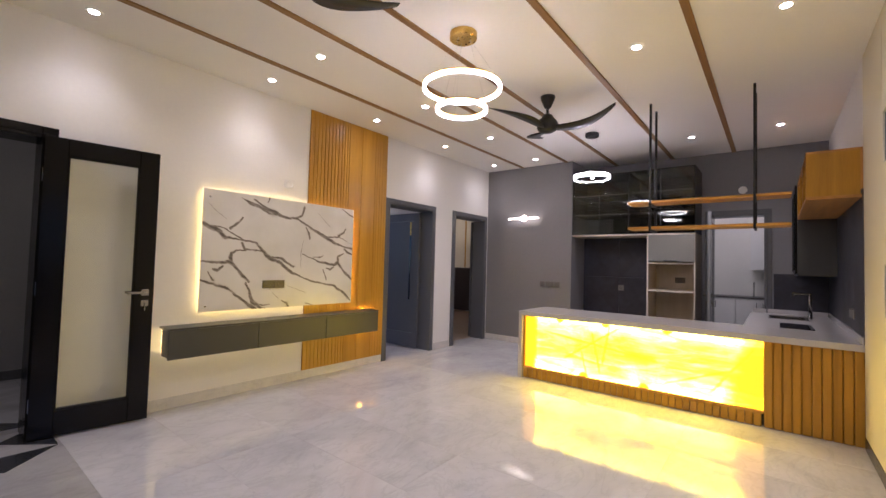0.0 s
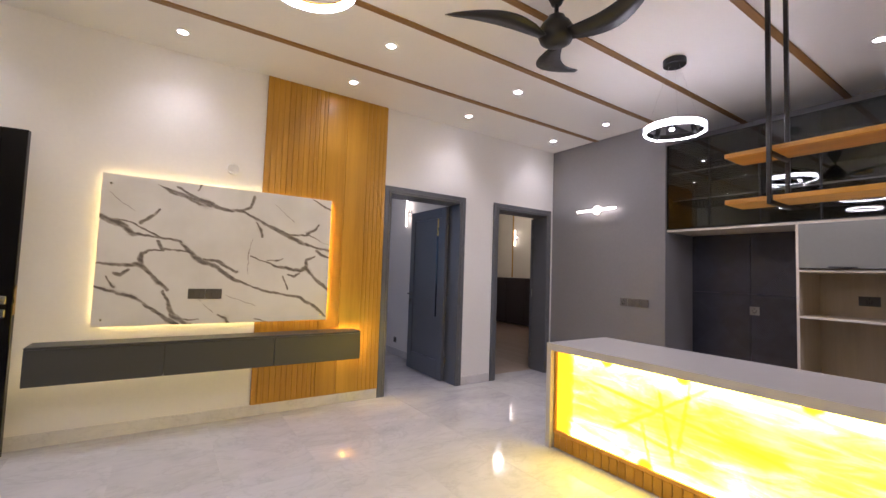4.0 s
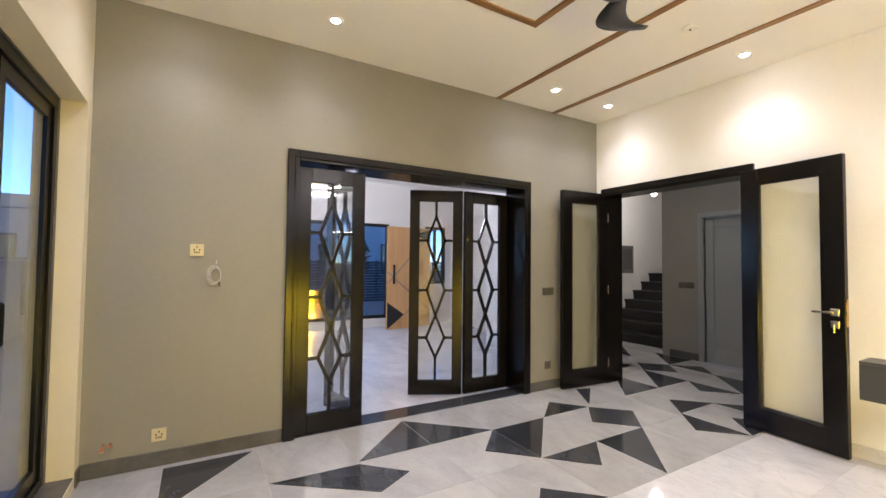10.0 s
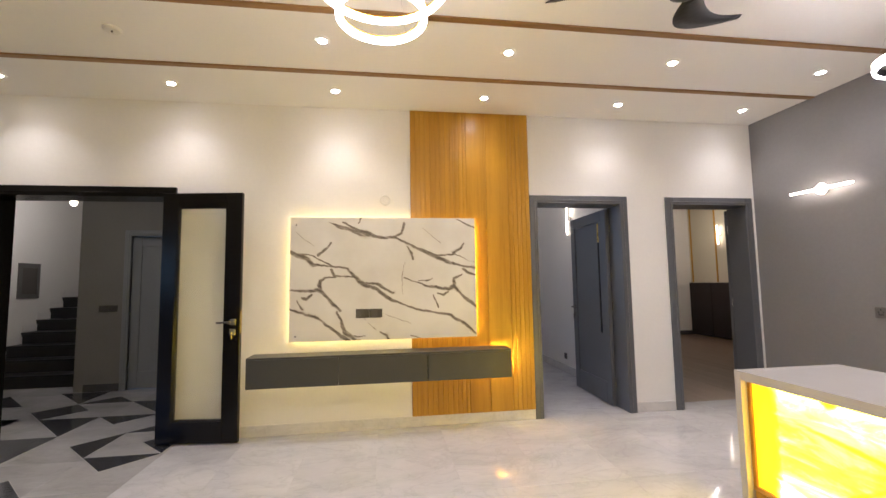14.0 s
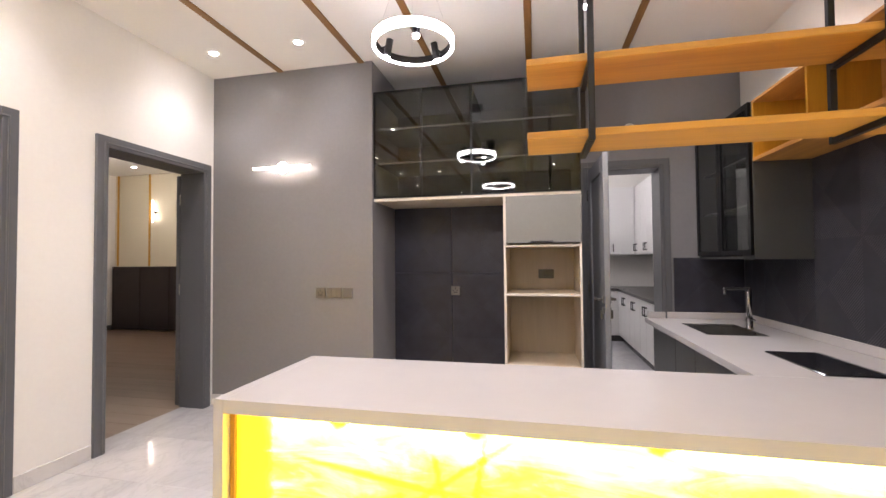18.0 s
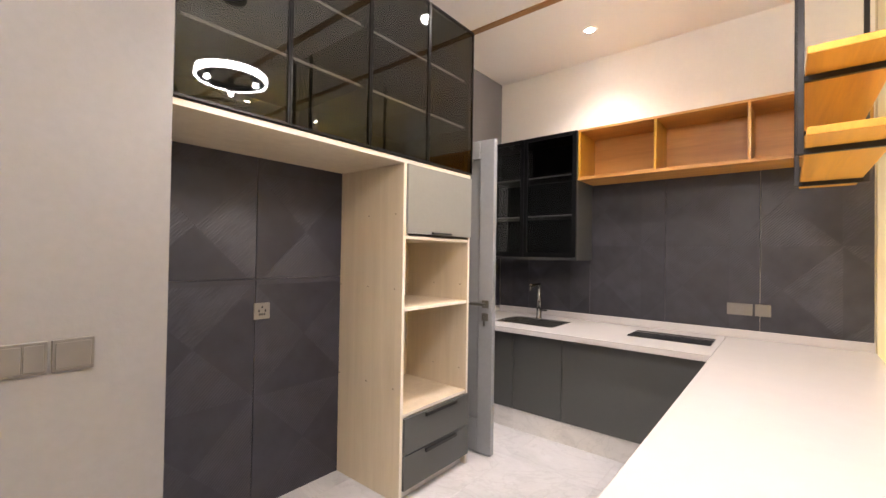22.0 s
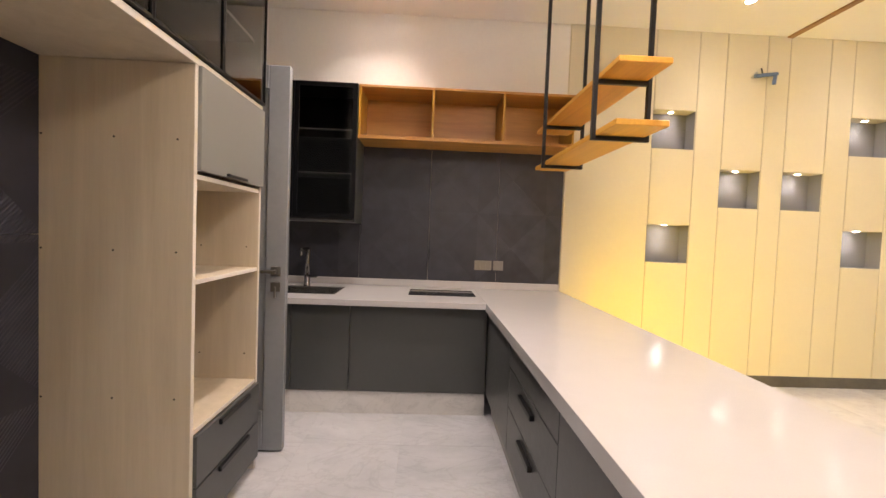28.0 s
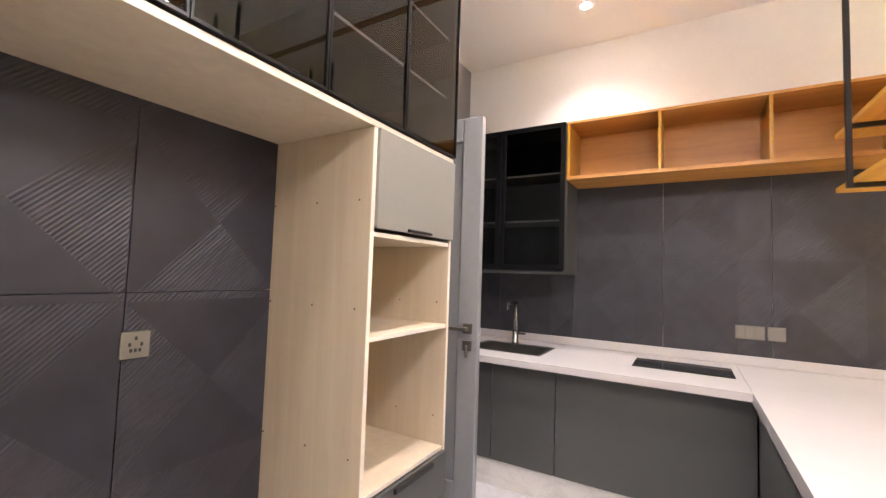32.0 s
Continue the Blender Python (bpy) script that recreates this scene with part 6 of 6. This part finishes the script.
def house(x0, y0, x1, y1, floors, label, face):
    ob = thing("house", label, "house", ((x0 + x1) / 2, (y0 + y1) / 2, -0.25))
    part("wall", box(x0, y0, -0.25, x1, y1, 3.2 * floors, 0.02), M_facade, ob)
    part("parapet", box(x0 - 0.1, y0 - 0.1, 3.2 * floors, x1 + 0.1, y1 + 0.1, 3.2 * floors + 0.5, 0.02), M_facade, ob)
    n = int((x1 - x0 if face == "y" else y1 - y0) // 2.6)
    for f in range(floors):
        for k in range(n):
            u = (x0 if face == "y" else y0) + 1.3 + 2.6 * k
            z = 0.9 + 3.2 * f
            if face == "y":
                w = part("window", box(u - 0.6, y1 + 0.0, z, u + 0.6, y1 + 0.05, z + 1.4, 0.01), M_metal, ob)
                part("pane", box(u - 0.53, y1 + 0.05, z + 0.07, u + 0.53, y1 + 0.06, z + 1.33), M_hob, w)
            else:
                w = part("window", box(x0 - 0.05, u - 0.6, z, x0, u + 0.6, z + 1.4, 0.01), M_metal, ob)
                part("pane", box(x0 - 0.06, u - 0.53, z + 0.07, x0 - 0.05, u + 0.53, z + 1.33), M_hob, w)


house(-9, -24, 0, -16, 2, "pale rendered two storey house across the road", "y")
house(3, -25, 12, -17, 1, "pale rendered single storey house across the road", "y")
house(32, -14, 40, -2, 2, "pale rendered two storey house beside the plot", "x")


def tree(x, y, h, seed):
    rnd = random.Random(seed)
    ob = thing("tree", "small dark garden tree outside the window", "tree", (x, y, -0.25))
    part("trunk", rod((x, y, -0.25), (x + 0.1, y, h * 0.55), 0.09, r2=0.05), M_stair, ob)
    bm = bmesh.new()
    for k in range(700):
        a, q = rnd.uniform(0, 6.283), rnd.random() ** 0.5
        r = h * 0.32 * q
        c = Vector((x + r * math.cos(a), y + r * math.sin(a), h * 0.62 + h * 0.35 * rnd.uniform(-1, 1) * (1 - 0.5 * q)))
        d1 = Vector((rnd.uniform(-1, 1), rnd.uniform(-1, 1), rnd.uniform(-1, 1))) * 0.16
        d2 = Vector((rnd.uniform(-1, 1), rnd.uniform(-1, 1), rnd.uniform(-1, 1))) * 0.10
        bm.faces.new([bm.verts.new(c + d1), bm.verts.new(c + d2), bm.verts.new(c - d1), bm.verts.new(c - d2)])
    part("crown", bm, M_foliage, ob)


tree(-0.8, -7.8, 2.3, 3)
tree(-3.6, -10.6, 2.6, 5)

# ---------------------------------------------------------------- floor tiles
SPLIT = 1.77
step = 0.587
for i in range(5):
    x1 = EX - 1.174 * i
    x0 = max(x1 - 1.174, WX - 0.23)
    if x1 - x0 < 0.02:
        continue
    for k in range(12):
        y0, y1 = SPLIT + step * k, min(SPLIT + step * (k + 1), NY + 0.24)
        if y1 - y0 < 0.02:
            continue
        part("tile", box(x0 + 0.0008, y0 + 0.0008, -0.010, x1 - 0.0008, y1 - 0.0008, 0.0), M_tile, floor)
# grey field with charcoal inlay, in the south bay and on through the hall
G = 0.583
SX, SY0 = 0.91, 0.03
gx = sorted([EX, WX - 0.232] + [SX - G * k for k in range(0, 17)], reverse=True)
for i in range(len(gx) - 1):
    hall = gx[i] < WX - 0.2
    for k in range(-4, 7 if hall else 3):
        y0, y1 = SY0 + 0.58 * k, SY0 + 0.58 * (k + 1)
        if not hall:
            y0, y1 = max(y0, SY - 0.24), min(y1, SPLIT)
        elif y1 > 4.2 or y0 < -2.3:
            continue
        if y1 - y0 > 0.01 and (hall or y1 > SY - 0.2) and gx[i + 1] > HX - 0.6:
            part("tile", box(gx[i + 1] + 0.001, y0 + 0.001, -0.010, gx[i] - 0.001, y1 - 0.001, 0.0), M_tile_grey, floor)


def inlay(points, shift=(0, 0)):
    """A charcoal piece let into the grey field; points in units of the tile grid."""
    ps = [Vector((SX - G * (i + shift[0]), SY0 + 0.58 * (k + shift[1]), 0)) for i, k in points]
    c = sum(ps, Vector()) / len(ps)
    for grow, z0, z1, m, name in ((1.0, 0.0, 0.0018, M_grout, "grout_bed"), (0.985, 0.0, 0.004, M_tile_dark, "tile")):
        bm = bmesh.new()
        qs = [c + (p - c) * grow for p in ps]
        lo, hi = [bm.verts.new((q.x, q.y, z0)) for q in qs], [bm.verts.new((q.x, q.y, z1)) for q in qs]
        bm.faces.new(hi)
        for n in range(len(qs)):
            bm.faces.new((lo[n], lo[(n + 1) % len(qs)], hi[(n + 1) % len(qs)], hi[n]))
        bmesh.ops.recalc_face_normals(bm, faces=bm.faces)
        part(name, bm, m, floor)


DARK = [((0, 0.06), (0, 1.08), (0.95, 0.06)), ((2, 1), (3, 0.06), (3, 1)), ((3, 0.06), (4, 1), (3, 1)), ((4, 1), (5, 1), (4, 2)), ((4, 1), (4, 2), (3.5, 1.5)),
        ((6, 1), (6.5, 1.5), (6, 2), (5.5, 1.5)), ((5, 2), (6, 2), (5, 3)), ((5, 1), (6, 1), (5.6, 0.5)), ((4, 2), (5, 2), (4.5, 2.5)), ((1, 1), (2, 1.05), (2.45, 1.5)),
        ((1, 1), (2.45, 1.5), (2, 1.75)), ((3, 2.98), (3.5, 2.5), (4, 2.98)), ((6.6, 0.2), (6.1, 0.95), (6.9, 0.3))]
for p in DARK:
    inlay(p)
U = 0.59
HALL = [((1, 0), (1, 1), (0, 1)), ((2, 0), (2, 1), (1, 1)), ((2.5, -0.5), (3, 0), (2.5, 0.5), (2, 0)), ((4, -1), (4, 0), (3, 0)), ((3, 0), (3.5, 0.5), (3, 1)),
        ((3, 1), (3, 2), (2, 2)), ((2, 1), (2, 2), (1.5, 1.5)), ((0.5, 1.5), (1, 2), (0, 2)), ((1, 2), (1.5, 2.5), (1, 3)), ((0.5, 2.5), (1, 3), (0, 3)),
        ((0, 2), (0, 3), (-0.5, 2.5)), ((4, -2), (3, -1), (3, -2)), ((2, -2), (2, -1), (1, -1)), ((3, 3), (3, 4), (2, 4)), ((1, 4), (1, 5), (0.5, 4.5))]
for p in HALL:
    inlay([((SX + 3.22 + U * a) / G, (U * b - 0.02 - SY0) / 0.58) for a, b in p])
for k in range(4):
    part("tile", box(-2.29 + 0.588 * k, SY - 0.225, 0.0, -2.29 + 0.588 * k + 0.584, SY - 0.005, 0.004), M_tile_dark, floor, "charcoal threshold tile" if k == 0 else "")
